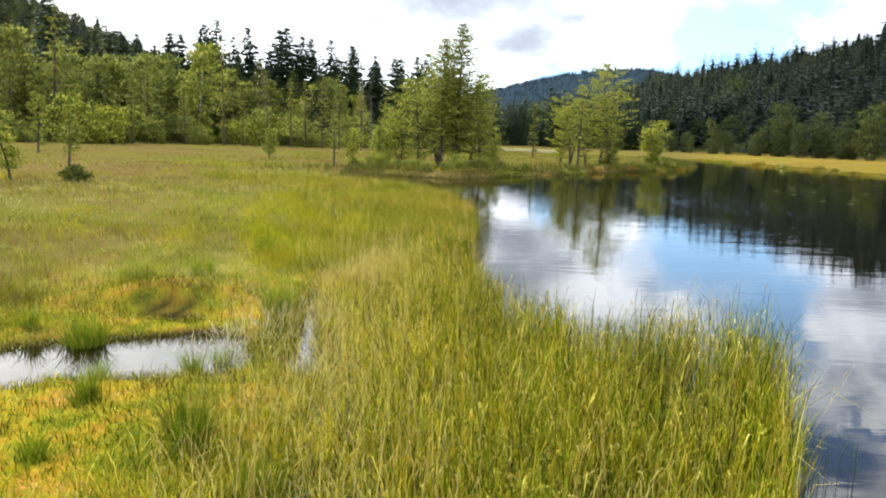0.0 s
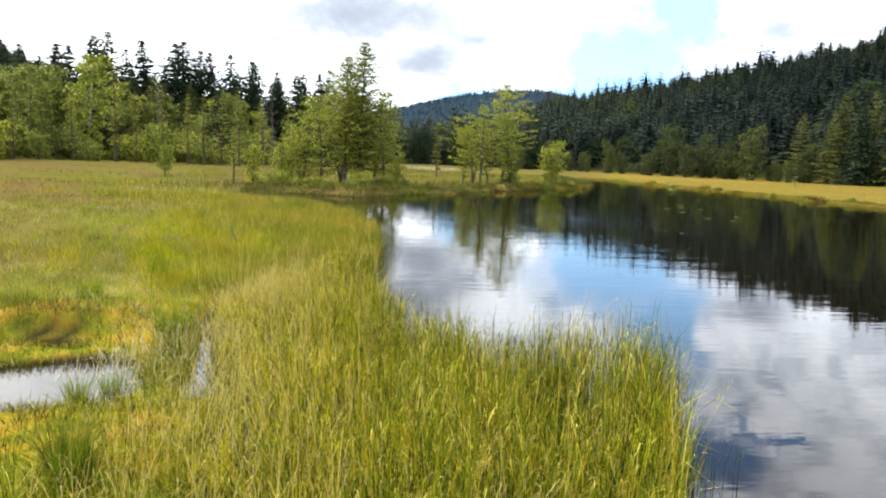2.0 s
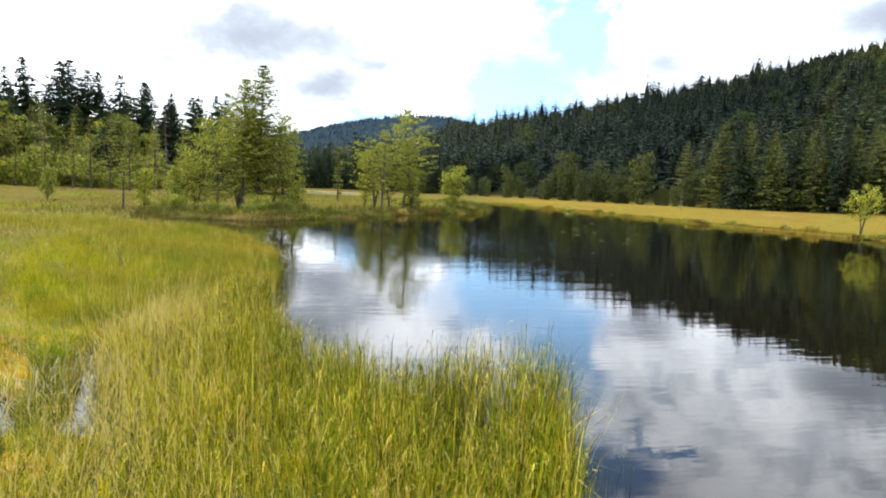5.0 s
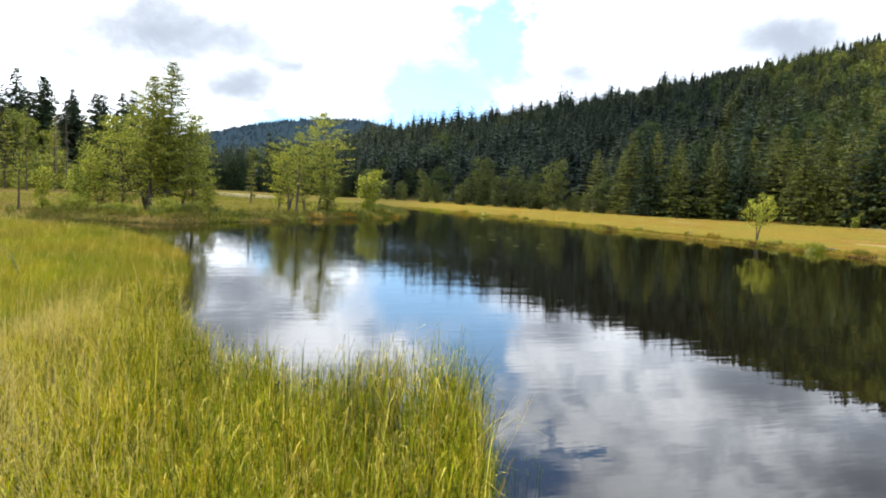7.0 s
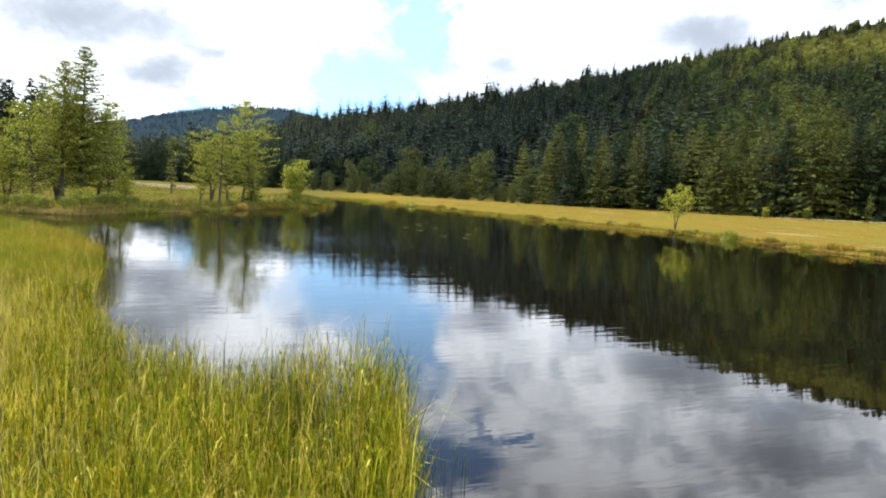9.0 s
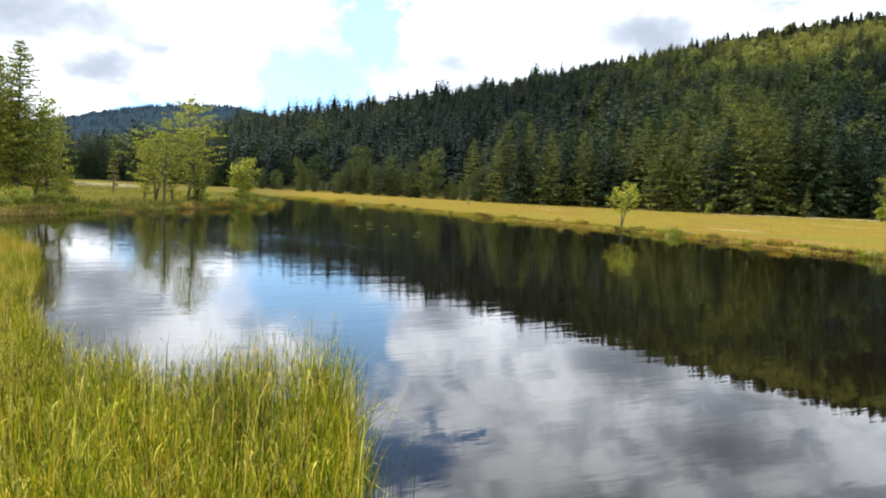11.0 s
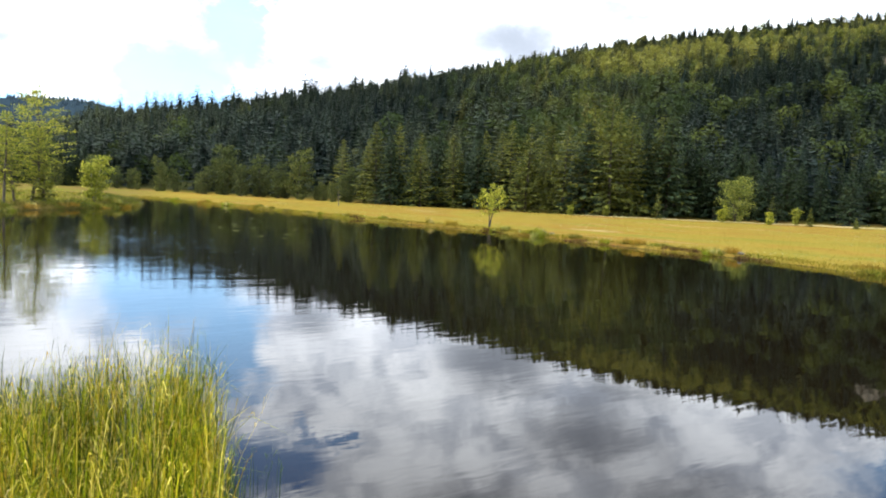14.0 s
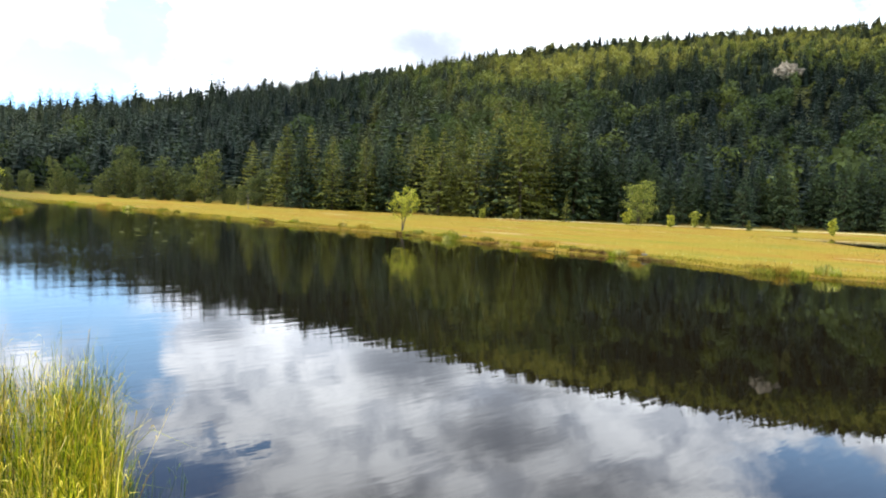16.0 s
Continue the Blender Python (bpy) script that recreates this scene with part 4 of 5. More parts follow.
def tiered(bag, x, y, z, H, R, g, kind, n=52):
    """Far conifers, all at once: a slim core hung with drooping ragged boughs."""
    k = len(x)
    m = 5
    a = g.uniform(0, 6.28, (k, 1)) + np.arange(m) * 2 * math.pi / m
    lean = g.normal(0, 0.02, (k, 2)) * H[:, None]
    apex = np.stack([x + lean[:, 0], y + lean[:, 1], z + H * 0.8], 1)[:, None]
    ring = np.stack([x[:, None] + np.cos(a) * R[:, None] * 0.5, y[:, None] + np.sin(a) * R[:, None] * 0.5, z[:, None] + 0 * a], 2)
    f = np.array([(0, j + 1, (j + 1) % m + 1) for j in range(m)])
    bag.add(np.concatenate([apex, ring], 1).reshape(-1, 3), (np.arange(k)[:, None, None] * (m + 1) + f).reshape(-1, 3), np.repeat(kind, m + 1))
    h = np.linspace(0.02, 0.98, n) ** 1.05 * np.ones((k, 1)) + g.normal(0, 0.012, (k, n))
    h = np.clip(h, 0.01, 0.99)
    a = np.arange(n) * 2.39996 + g.uniform(0, 6.28, (k, 1)) + g.normal(0, 0.35, (k, n))
    uneven = 1 + 0.22 * np.sin(a + g.uniform(0, 6.28, (k, 1))) * g.uniform(0, 1, (k, 1))
    L = R[:, None] * (0.05 + (1 - h) ** 0.8 * g.uniform(0.7, 1.12, (k, n)) * uneven)
    d = np.stack([np.cos(a), np.sin(a), 0 * a], 2)
    q = np.stack([-np.sin(a), np.cos(a), 0 * a], 2)
    root = np.stack([x[:, None] + lean[:, :1] * h, y[:, None] + lean[:, 1:] * h, z[:, None] + H[:, None] * (0.04 + 0.96 * h)], 2)
    L = L[:, :, None]
    fall = (0.45 - 0.75 * h)[:, :, None] * g.uniform(0.7, 1.3, (k, n, 1))
    up = np.array([0, 0, 1.0])
    tip = root + d * L - up * L * fall
    mid = root + d * L * 0.55 - up * L * fall * 0.35
    wide = L * 0.42 + 0.06
    v = np.stack([root, mid + q * wide - up * wide * 0.3, tip, mid - q * wide - up * wide * 0.3], 2).reshape(-1, 3)
    i = np.arange(k * n)[:, None] * 4
    bag.add(v, np.concatenate([i + (0, 1, 2), i + (0, 2, 3)], 1).reshape(-1, 3), np.repeat(kind, n * 4))


def rounded(bag, x, y, z, H, R, g, kind, n=170):
    """Far broadleaved crowns, all at once: ragged leaf masses over a lumpy dome."""
    k = len(x)
    d = unit(g.normal(0, 1, (k, n, 3)) + np.array([0, 0, 0.35]))
    lump = g.uniform(0.72, 1.12, (k, n, 1))
    c = np.stack([x, y, z + H * 0.55], 1)[:, None] + d * lump * np.stack([R, R, H * 0.45], 1)[:, None]
    out = unit(d + g.normal(0, 0.7, (k, n, 3)))
    u = unit(np.cross(d, g.normal(0, 1, (k, n, 3))))
    s = (R * 0.17)[:, None, None] * g.uniform(0.6, 1.4, (k, n, 1))
    q = np.cross(out, u)
    v = np.stack([c + u * s, c - u * s * 0.6 + q * s * 0.8, c - u * s * 0.6 - q * s * 0.8], 2).reshape(-1, 3)
    bag.add(v, np.arange(len(v)).reshape(-1, 3), np.repeat(kind, n * 3))


def scatter(g, a0, a1, r0, r1, spacing):
    """Random places, evenly spread over a stretch of the plan."""
    n = int(radians(a1 - a0) / 2 * (r1 * r1 - r0 * r0) / spacing ** 2)
    r = np.sqrt(g.uniform(r0 * r0, r1 * r1, n))
    a = g.uniform(a0, a1, n)
    return a, r, r * np.sin(np.radians(a)), r * np.cos(np.radians(a))


g = np.random.default_rng(11)
dark_bag, light_bag, blue_bag = Bag(), Bag(), Bag()
for a0, a1, r0, r1, gap in [(-38, 4, 122, 540, 8.0), (2, 36, 170, 620, 7.4), (36, 84, 160, 460, 7.0), (36, 84, 460, 800, 7.8)]:
    a, r, x, y = scatter(g, a0, a1, r0, r1, gap)
    e, rr = np.interp(a, AZ, EDGE), np.interp(a, AZ, RIDGE)
    keep = (r > e + 6) & (r < rr * 1.10)
    a, r, x, y, rr, e = a[keep], r[keep], x[keep], y[keep], rr[keep], e[keep]
    z = land(x, y) - 0.5
    t = (r - e) / (rr - e)
    mixed = wave(x * 0.03, y * 0.03, 21) * 0.5 + wave(x * 0.011, y * 0.011, 22) * 0.6
    leafy_here = np.where(a > 30, ss(a, 36, 46) * ss(t, 0.40, 0.72) * 0.85 + ss(a, 58, 66) * 0.2 * ss(t, 0.4, 0.1), 0.06) + 0.95 * mixed * ss(a, 34, 48)
    # fewer pale crowns low on the right, so the shaded slope reads dark
    leafy_here = leafy_here * (1 - 0.45 * ss(a, 54, 64) * ss(t, 0.75, 0.5)) * np.where(a > 34, 1 - 0.72 * ss(t, 0.84, 0.95), 1)
    leafy_here = np.where(a < 0, 0.35 + 0.4 * mixed, leafy_here)
    is_leaf = g.random(len(a)) < leafy_here
    # tall old trees stand over the rest, most of all along the skyline
    H = (10.5 + 4.5 * g.random(len(a))) * np.where(g.random(len(a)) < 0.05 + 0.10 * ss(t, 0.8, 0.95) * ss(a, 42, 38), g.uniform(1.25, 1.6, len(a)), 1.0) * (1 - 0.4 * ss(t, 0.7, 0.92) * ss(a, 37, 42)) * np.where((a > 4) & (a < 36), 1.08, 1.0) * np.where(a < 0, 0.85, 1.0)
    # sun and shade painted into tree tone: dark valley, bright mid-slope, dark lower right
    stand = 0.5 * wave(x * 0.02, y * 0.02, 23) + 0.3 * wave(x * 0.06, y * 0.06, 24) + g.normal(0, 0.17, len(a))
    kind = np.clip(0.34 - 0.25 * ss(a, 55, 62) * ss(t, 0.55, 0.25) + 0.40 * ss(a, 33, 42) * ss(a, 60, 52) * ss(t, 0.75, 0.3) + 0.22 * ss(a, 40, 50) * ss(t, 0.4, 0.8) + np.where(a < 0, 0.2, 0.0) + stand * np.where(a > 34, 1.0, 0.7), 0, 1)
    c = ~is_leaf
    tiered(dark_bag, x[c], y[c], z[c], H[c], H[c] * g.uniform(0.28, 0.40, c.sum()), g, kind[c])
    kind = np.clip(0.2 + 0.6 * ss(a, 42, 56) * ss(t, 0.35, 0.75) + np.where(a < 0, 0.35, 0.0) + 1.1 * stand, 0, 1)
    c = is_leaf
    H = H * np.where(t > 0.4, 0.66, 0.8)
    rounded(light_bag, x[c], y[c], z[c], H[c], H[c] * g.uniform(0.32, 0.44, c.sum()), g, kind[c])
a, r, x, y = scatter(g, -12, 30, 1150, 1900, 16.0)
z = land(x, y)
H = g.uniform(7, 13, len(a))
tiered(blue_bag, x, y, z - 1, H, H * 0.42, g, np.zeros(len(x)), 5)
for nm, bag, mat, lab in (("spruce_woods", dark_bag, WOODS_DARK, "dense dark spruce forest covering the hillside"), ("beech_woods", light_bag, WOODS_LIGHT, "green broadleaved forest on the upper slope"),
                          ("mountain_woods", blue_bag, WOODS_HAZE, "distant mountain forest with blue haze put into its colour")):
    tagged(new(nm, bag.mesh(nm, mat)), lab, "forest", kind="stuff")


def crag():
    """A pale cliff that looks out of the trees."""
    bm = bmesh.new()
    bmesh.ops.create_icosphere(bm, subdivisions=4, radius=1.0)
    for v in bm.verts:
        p = v.co * 2.2
        k = 1 + 0.5 * noise.noise(p) + 0.4 * abs(noise.noise(p * 2.7)) - 0.25 * noise.noise(p * 5)
        v.co = Vector((v.co.x * 6.0, v.co.y * 4, v.co.z * 4.2)) * k
        v.co.z = round(v.co.z / 2.2) * 1.1 + v.co.z * 0.5
    me = bpy.data.meshes.new("crag")
    bm.to_mesh(me)
    me.materials.append(ROCK)
    return me


rs = np.linspace(200, 690, 400)
zs = land(rs * math.sin(radians(71.7)), rs * math.cos(radians(71.7)))
r = float(np.interp(9.7, np.degrees(np.arctan2(zs - EYE, rs)), rs))
x, y = at(71.7, r)
ob = tagged(new("rock_outcrop", crag()), "pale bare rock outcrop high among the hillside trees", "rock")
ob.matrix_basis = pose(x, y, float(land(x, y)) + 6.5, 0, 0, -71.7)


def snag(x, y, H, lab, seed):
    """A dead spruce: a bare pole with broken stubs."""
    g = np.random.default_rng(seed)
    t, b = Bag(), Bag()
    hs = np.linspace(0, 1, 7)
    p = np.stack([0.01 * H * np.sin(hs * 4), 0.01 * H * np.cos(hs * 3) - 0.01 * H, hs * H], 1)
    t.tube(p, 0.11 * (1 - 0.9 * hs), 7)
    for i in range(70):
        f, a = g.uniform(0.2, 0.97), g.uniform(0, 6.28)
        L = (1.9 * (1 - f) + 0.25) * g.uniform(0.4, 1.1)
        c = np.array([0, 0, f * H])
        e = c + (L * math.cos(a), L * math.sin(a), -0.25 * L)
        b.tube([c, (c + e) / 2 + (0, 0, 0.04 * L), e], [0.035, 0.025, 0.008], 3)
    ob = new("dead_spruce")
    part("trunk", t.mesh("trunk", DEAD_WOOD, True), ob)
    tagged(part("branches", b.mesh("branches", DEAD_WOOD), ob), kind="stuff")
    ob.matrix_basis = pose(x, y, float(land(x, y)) - 0.2)
    tagged(ob, lab, "dead tree", LEFTROW)


for k, (a, r, top) in enumerate([(-6.25, 108, 6.6), (-5.6, 110, 5.0), (-13.5, 104, 5.2)]):
    x, y = at(a, r)
    snag(x, y, tall(x, y, top), "bare grey dead spruce before the woods", 400 + k)

# ---- grass, sedge and reeds ----


def inside(poly, n, g):
    """n random places within a closed line."""
    lo, hi = poly.min(0), poly.max(0)
    out = []
    while sum(map(len, out)) < n:
        p = g.uniform(lo, hi, (n, 2))
        out.append(p[away(p[:, 0], p[:, 1], poly) < 0])
    return np.concatenate(out)[:n].T


def stuff(name, me, lab, cat="grass"):
    return tagged(new(name, me), lab, cat, kind="stuff")


g = np.random.default_rng(21)
# the reed bed by the camera: its outer edge bellies into the pond
BED = np.array([(-1.1, 1.6), (-1.5, 4.0), (-1.15, 6.5), (-1.6, 9.5), (-1.0, 12.5), (0.5, 13.0), (0.45, 9.9), (0.8, 7.8), (1.2, 6.9), (1.55, 6.1), (1.9, 5.95), (2.52, 6.1), (2.62, 5.4), (2.2, 4.25), (1.68, 3.15), (0.85, 1.6)])
RILL_LOOP = np.concatenate([RILL, RILL[-2:0:-1]])
x, y = inside(BED, 84000, g)
clump = wave(x * 4.5, y * 4.5, 31)
rim = -away(x, y, BED)
keep = (away(x, y, RILL_LOOP) > 0.05 + 0.12 * g.random(len(x)) ** 2) & (g.random(len(x)) < (1 - 0.5 * ss(rim, 0.8, 0.1) * ss(x, 0.8, 1.5) * ss(y, 5.6, 4.6)) * np.clip(0.42 + 1.1 * clump + 0.5 * wave(x * 11, y * 11, 32), 0.14, 1) * (0.22 + 0.78 * ss(x + 0.5 * wave(x, y, 61), -1.0, 0.4)))
x, y = x[keep], y[keep]
edge = -away(x, y, BED)
H = g.normal(0.86, 0.12, len(x)) * (0.34 + 0.66 * ss(x + 0.35 * wave(x * 2.5, y * 2.5, 64), -1.5, 0.1)) * (0.94 + 0.06 * ss(edge, 0.0, 0.35)) * (0.84 + 0.20 * ss(x, -0.8, 1.6) + 0.2 * ss(x, 1.3, 2.1)) * np.where(g.random(len(x)) < 0.5, g.uniform(0.45, 0.95, len(x)), 1)
wid, bow = g.uniform(0.0026, 0.0062, len(x)), np.where(g.random(len(x)) < 0.14, 0.36, 0.12) * (0.35 + 0.65 * ss(edge, 0.0, 0.4)) + 0.45 * ss(x + 0.3 * wave(x * 2, y * 2, 65), 0.1, -0.9)
young = g.random(len(x)) < ss(x + 0.35 * wave(x * 2, y * 2, 63), -1.6, 0.8)
for nm, on, mat, lab in (("reed_bed", young, REED, "tall green sedge reeds standing in shallow water"), ("golden_reed_bed", ~young, REED_GOLD, "tall golden sedge reeds standing in shallow water")):
    stuff(nm, reeds(x[on], y[on], np.maximum(land(x[on], y[on]), -0.12) - 0.02, H[on], wid[on], bow[on], g, mat, nm), lab, "reeds")
x, y = inside(np.array([(2.15, 4.2), (2.55, 5.4), (2.75, 5.3), (2.6, 4.6), (2.35, 4.1)]), 45, g)
stuff("outer_reeds", blades(x, y, np.full(len(x), -0.1), g.uniform(0.3, 0.75, len(x)), g.uniform(0.003, 0.006, len(x)), 0.10, g, 0.3, REED_DARK, "outer_reeds"), "loose dark green reeds rising from open water", "reeds")
x, y = inside(BED, 1500, g)
stuff("dead_reeds", blades(x, y, np.full(len(x), -0.02), g.uniform(0.25, 0.6, len(x)), g.uniform(0.004, 0.008, len(x)), 0.8, g, 0.5, STRAW, "dead_reeds"), "bleached dead reed stalks lying among green reeds", "reeds")

# short dark stems added to fill the reed gaps with shade
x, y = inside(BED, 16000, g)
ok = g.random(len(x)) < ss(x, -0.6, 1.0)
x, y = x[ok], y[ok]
stuff("old_reed_stems", blades(x, y, np.full(len(x), -0.06), g.uniform(0.12, 0.34, len(x)), g.uniform(0.005, 0.010, len(x)), 0.22, g, 0.3, STEM_SHADE, "old_reed_stems"), "near-black stems added as shade at the foot of the reeds", "reeds")

# lush sedge between the open bog and the reeds
SWALE = np.array([(-2.0, 7.6), (-1.5, 8.4), (-1.7, 10.4), (-1.1, 13.0), (-0.9, 17.5), (-2.6, 24.0), (-6.0, 24.0), (-4.2, 14.0), (-2.9, 10.2)])
x, y = inside(SWALE, 46000, g)
ok = g.random(len(x)) < np.clip(0.4 + 0.9 * wave(x * 1.6, y * 1.2, 68) + 0.5 * wave(x * 4, y * 3, 69), 0.0, 1) * ss(-away(x, y, SWALE) + 0.4 * wave(x * 1.5, y * 1.5, 70), 0.0, 0.9)
x, y = x[ok], y[ok]
stuff("lush_sedge", blades(x, y, land(x, y) - 0.03, g.uniform(0.15, 0.42, len(x)), g.uniform(0.005, 0.010, len(x)), 0.7, g, 0.6, LUSH, "lush_sedge"), "lush yellow-green sedge between bog and reeds")

# a lawn of shorter, tangled sedge where the bed meets the moss
LAWN = np.array([(-2.0, 2.4), (0.2, 2.4), (0.6, 5.0), (0.2, 8.0), (-0.4, 11.5), (-1.9, 11.5), (-2.0, 8.2), (-1.7, 6.4), (-1.9, 4.5)])
x, y = inside(LAWN, 34000, g)
ok = (away(x, y, RILL_LOOP) > 0.06) & (g.random(len(x)) < np.clip(0.55 + 0.8 * wave(x * 4, y * 4, 66), 0.08, 1))
x, y = x[ok], y[ok]
H = g.uniform(0.12, 0.42, len(x)) * (0.7 + 0.3 * ss(x, -1.6, -0.4))
fresh = g.random(len(x)) < np.clip(0.55 + 0.6 * wave(x * 1.5, y * 1.5, 67), 0.1, 0.9)
for nm, on, mat, lab in (("sedge_lawn", fresh, REED, "short green tangled sedge at the edge of the reeds"), ("golden_sedge_lawn", ~fresh, REED_GOLD, "short golden tangled sedge at the edge of the reeds")):
    stuff(nm, blades(x[on], y[on], np.maximum(land(x[on], y[on]), -0.05) - 0.02, H[on], g.uniform(0.003, 0.0065, on.sum()), 0.62, g, 0.7, mat, nm), lab)

x, y = inside(BED, 1500, g)
stuff("straw_reeds", reeds(x, y, np.full(len(x), -0.05), g.normal(0.80, 0.12, len(x)), g.uniform(0.003, 0.006, len(x)), np.full(len(x), 0.22), g, STRAW, "straw_reeds"), "bleached straw-coloured reed stems with nodding tips", "reeds")

x, y = inside(np.array([(-1.7, 9.8), (-1.0, 10.2), (-0.3, 12.6), (-1.2, 13.2)]), 900, g)
stuff("dead_reeds", blades(x, y, np.full(len(x), -0.02), g.uniform(0.2, 0.5, len(x)), g.uniform(0.006, 0.012, len(x)), 0.6, g, 0.5, STRAW, "dead_reeds"), "patch of bleached broken reeds beside the rill", "reeds")

# the golden tongue of sedge behind it
TONGUE = np.array([(-2.2, 11.0), (0.4, 11.5), (0.55, 14), (0.95, 18.3), (0.98, 22), (0.5, 26), (-0.4, 29.4), (-1.6, 31.5), (-3.4, 33.4), (-7.0, 35), (-12, 35), (-6, 27), (-3.0, 18)])
x, y = inside(TONGUE, 120000, g)
ok = g.random(len(x)) < ss(-away(x, y, TONGUE), 0.0, 2.2) * 0.85 + 0.15 + 0.5 * (x > -1)
x, y = x[ok], y[ok]
heap = 0.6 * wave(x * 1.3, y * 0.8, 71) + 0.6 * wave(x * 4.1, y * 2.4, 72)
ok = g.random(len(x)) < (0.65 + 0.5 * heap) * ss(y, 46, 20)
x, y, heap = x[ok], y[ok], heap[ok]
stuff("golden_sedge", blades(x, y, land(x, y) - 0.03, g.normal(0.38, 0.08, len(x)) * (1 + 0.4 * heap), g.uniform(0.006, 0.011, len(x)), 0.55, g, 0.6, GOLD, "golden_sedge"), "golden green sedge on the tongue of the bank")
x, y = inside(TONGUE, 9000, g)
on = wave(x * 0.8, y * 0.5, 73) > 0.1
x, y = x[on], y[on]
stuff("green_sedge", blades(x, y, land(x, y) - 0.03, g.normal(0.42, 0.08, len(x)), g.uniform(0.007, 0.012, len(x)), 0.4, g, 0.4, TUSSOCK, "green_sedge"), "fresh green sedge among the golden sedge")
x, y = inside(TONGUE, 3000, g)
stuff("seed_stalks", blades(x, y, land(x, y) - 0.03, g.normal(0.5, 0.1, len(x)), g.uniform(0.004, 0.008, len(x)), 0.4, g, 0.6, STRAW, "seed_stalks"), "pale dry stalks standing over the golden sedge")

# the open bog
def open_bog(n, r0, r1, height, width, seed, mat, lean=0.4, clump=1.5, least=0.15):
    g = np.random.default_rng(seed)
    a, r = np.radians(g.uniform(-40, 17, n)), np.exp(g.uniform(math.log(r0), math.log(r1), n))
    x, y = r * np.sin(a), r * np.cos(a)
    ok = (shore(x, y) > 0.25) & (away(x, y, POOL) > 0.1) & ((away(x, y, BED) > 0) | (r > 14)) & (r > 2.2) & (((x + 3.25) / 0.45) ** 2 + ((y - 8.66) / 0.16) ** 2 > 1)
    tuftiness = np.clip(0.5 + 0.45 * wave(x * 2.2, y * 2.2, seed) + 0.5 * wave(x * 0.5, y * 0.5, seed + 1), 0, 1)
    ok &= g.random(n) < (least + (1 - least) * tuftiness ** clump) * np.where((r < 7) & (x < -0.8), 0.4, 1.0)
    x, y, r, tuft = x[ok], y[ok], r[ok], tuftiness[ok]
    H = height * (0.5 + 0.8 * tuft) * g.uniform(0.6, 1.25, len(x)) * (0.75 + 0.25 * ss(r, 4, 12))
    return blades(x, y, land(x, y) - 0.02, H, width * (0.5 + r / 14) * g.uniform(0.7, 1.3, len(x)), lean, g, 0.5, mat, "grass")


stuff("bog_grass", open_bog(150000, 2.4, 34, 0.21, 0.0065, 33, SEDGE, 1.0), "olive green bog grass with brown patches")
stuff("bog_grass", open_bog(80000, 28, 125, 0.14, 0.005, 34, SEDGE_FAR, 0.8), "olive brown bog grass on the open flat")

stuff("green_grass", open_bog(110000, 5, 50, 0.26, 0.007, 35, LUSH, 0.8, 4.0, 0.0), "fresh green grass patches in the bog")
stuff("brown_grass", open_bog(38000, 5, 70, 0.22, 0.007, 39, BOG_BROWN, 0.9, 4.5, 0.01), "brown withered patches in the bog grass")
stuff("pale_seed_grass", open_bog(90000, 6, 50, 0.20, 0.006, 36, FLUFF, 1.4, 4.5, 0.01), "pale dry seed heads over the bog grass")

def mossy(n, seed, mat, hi):
    g = np.random.default_rng(seed)
    x, y = g.uniform(-6.5, -0.6, n), g.uniform(2.4, 9.5, n)
    ok = (away(x, y, POOL) > 0.12) & (((x + 3.25) / 0.45) ** 2 + ((y - 8.66) / 0.16) ** 2 > 1) & (g.random(n) < np.clip(0.5 + 0.9 * wave(x * 5, y * 5, seed), 0.05, 1))
    x, y = x[ok], y[ok]
    return blades(x, y, land(x, y) - 0.01, g.uniform(0.03, hi, len(x)), g.uniform(0.004, 0.009, len(x)), 0.7, g, 0.5, mat, "moss_grass")


stuff("moss_grass", mossy(26000, 82, REED, 0.15), "short yellow-green grass and moss shoots")
stuff("golden_moss_grass", mossy(50000, 83, REED_GOLD, 0.11), "short golden moss shoots and dry grass")

# tussocks standing out of the moss
TUSS = "grass tussocks on the moss"


def tussock(x, y, R, H, n, mat, lab, seed):
    g = np.random.default_rng(seed)
    a, q = g.uniform(0, 2 * math.pi, n), R * np.sqrt(g.random(n)) * 0.55
    me = blades(q * np.cos(a), q * np.sin(a), np.zeros(n), H * g.uniform(0.25, 1.1, n), g.uniform(0.005, 0.010, n), 0.55, g, 0.45, mat, "grass_tussock")
    ob = tagged(new("grass_tussock", me), lab, "grass tussock", TUSS)
    ob.matrix_basis = pose(x, y, float(land(x, y)) - 0.04)


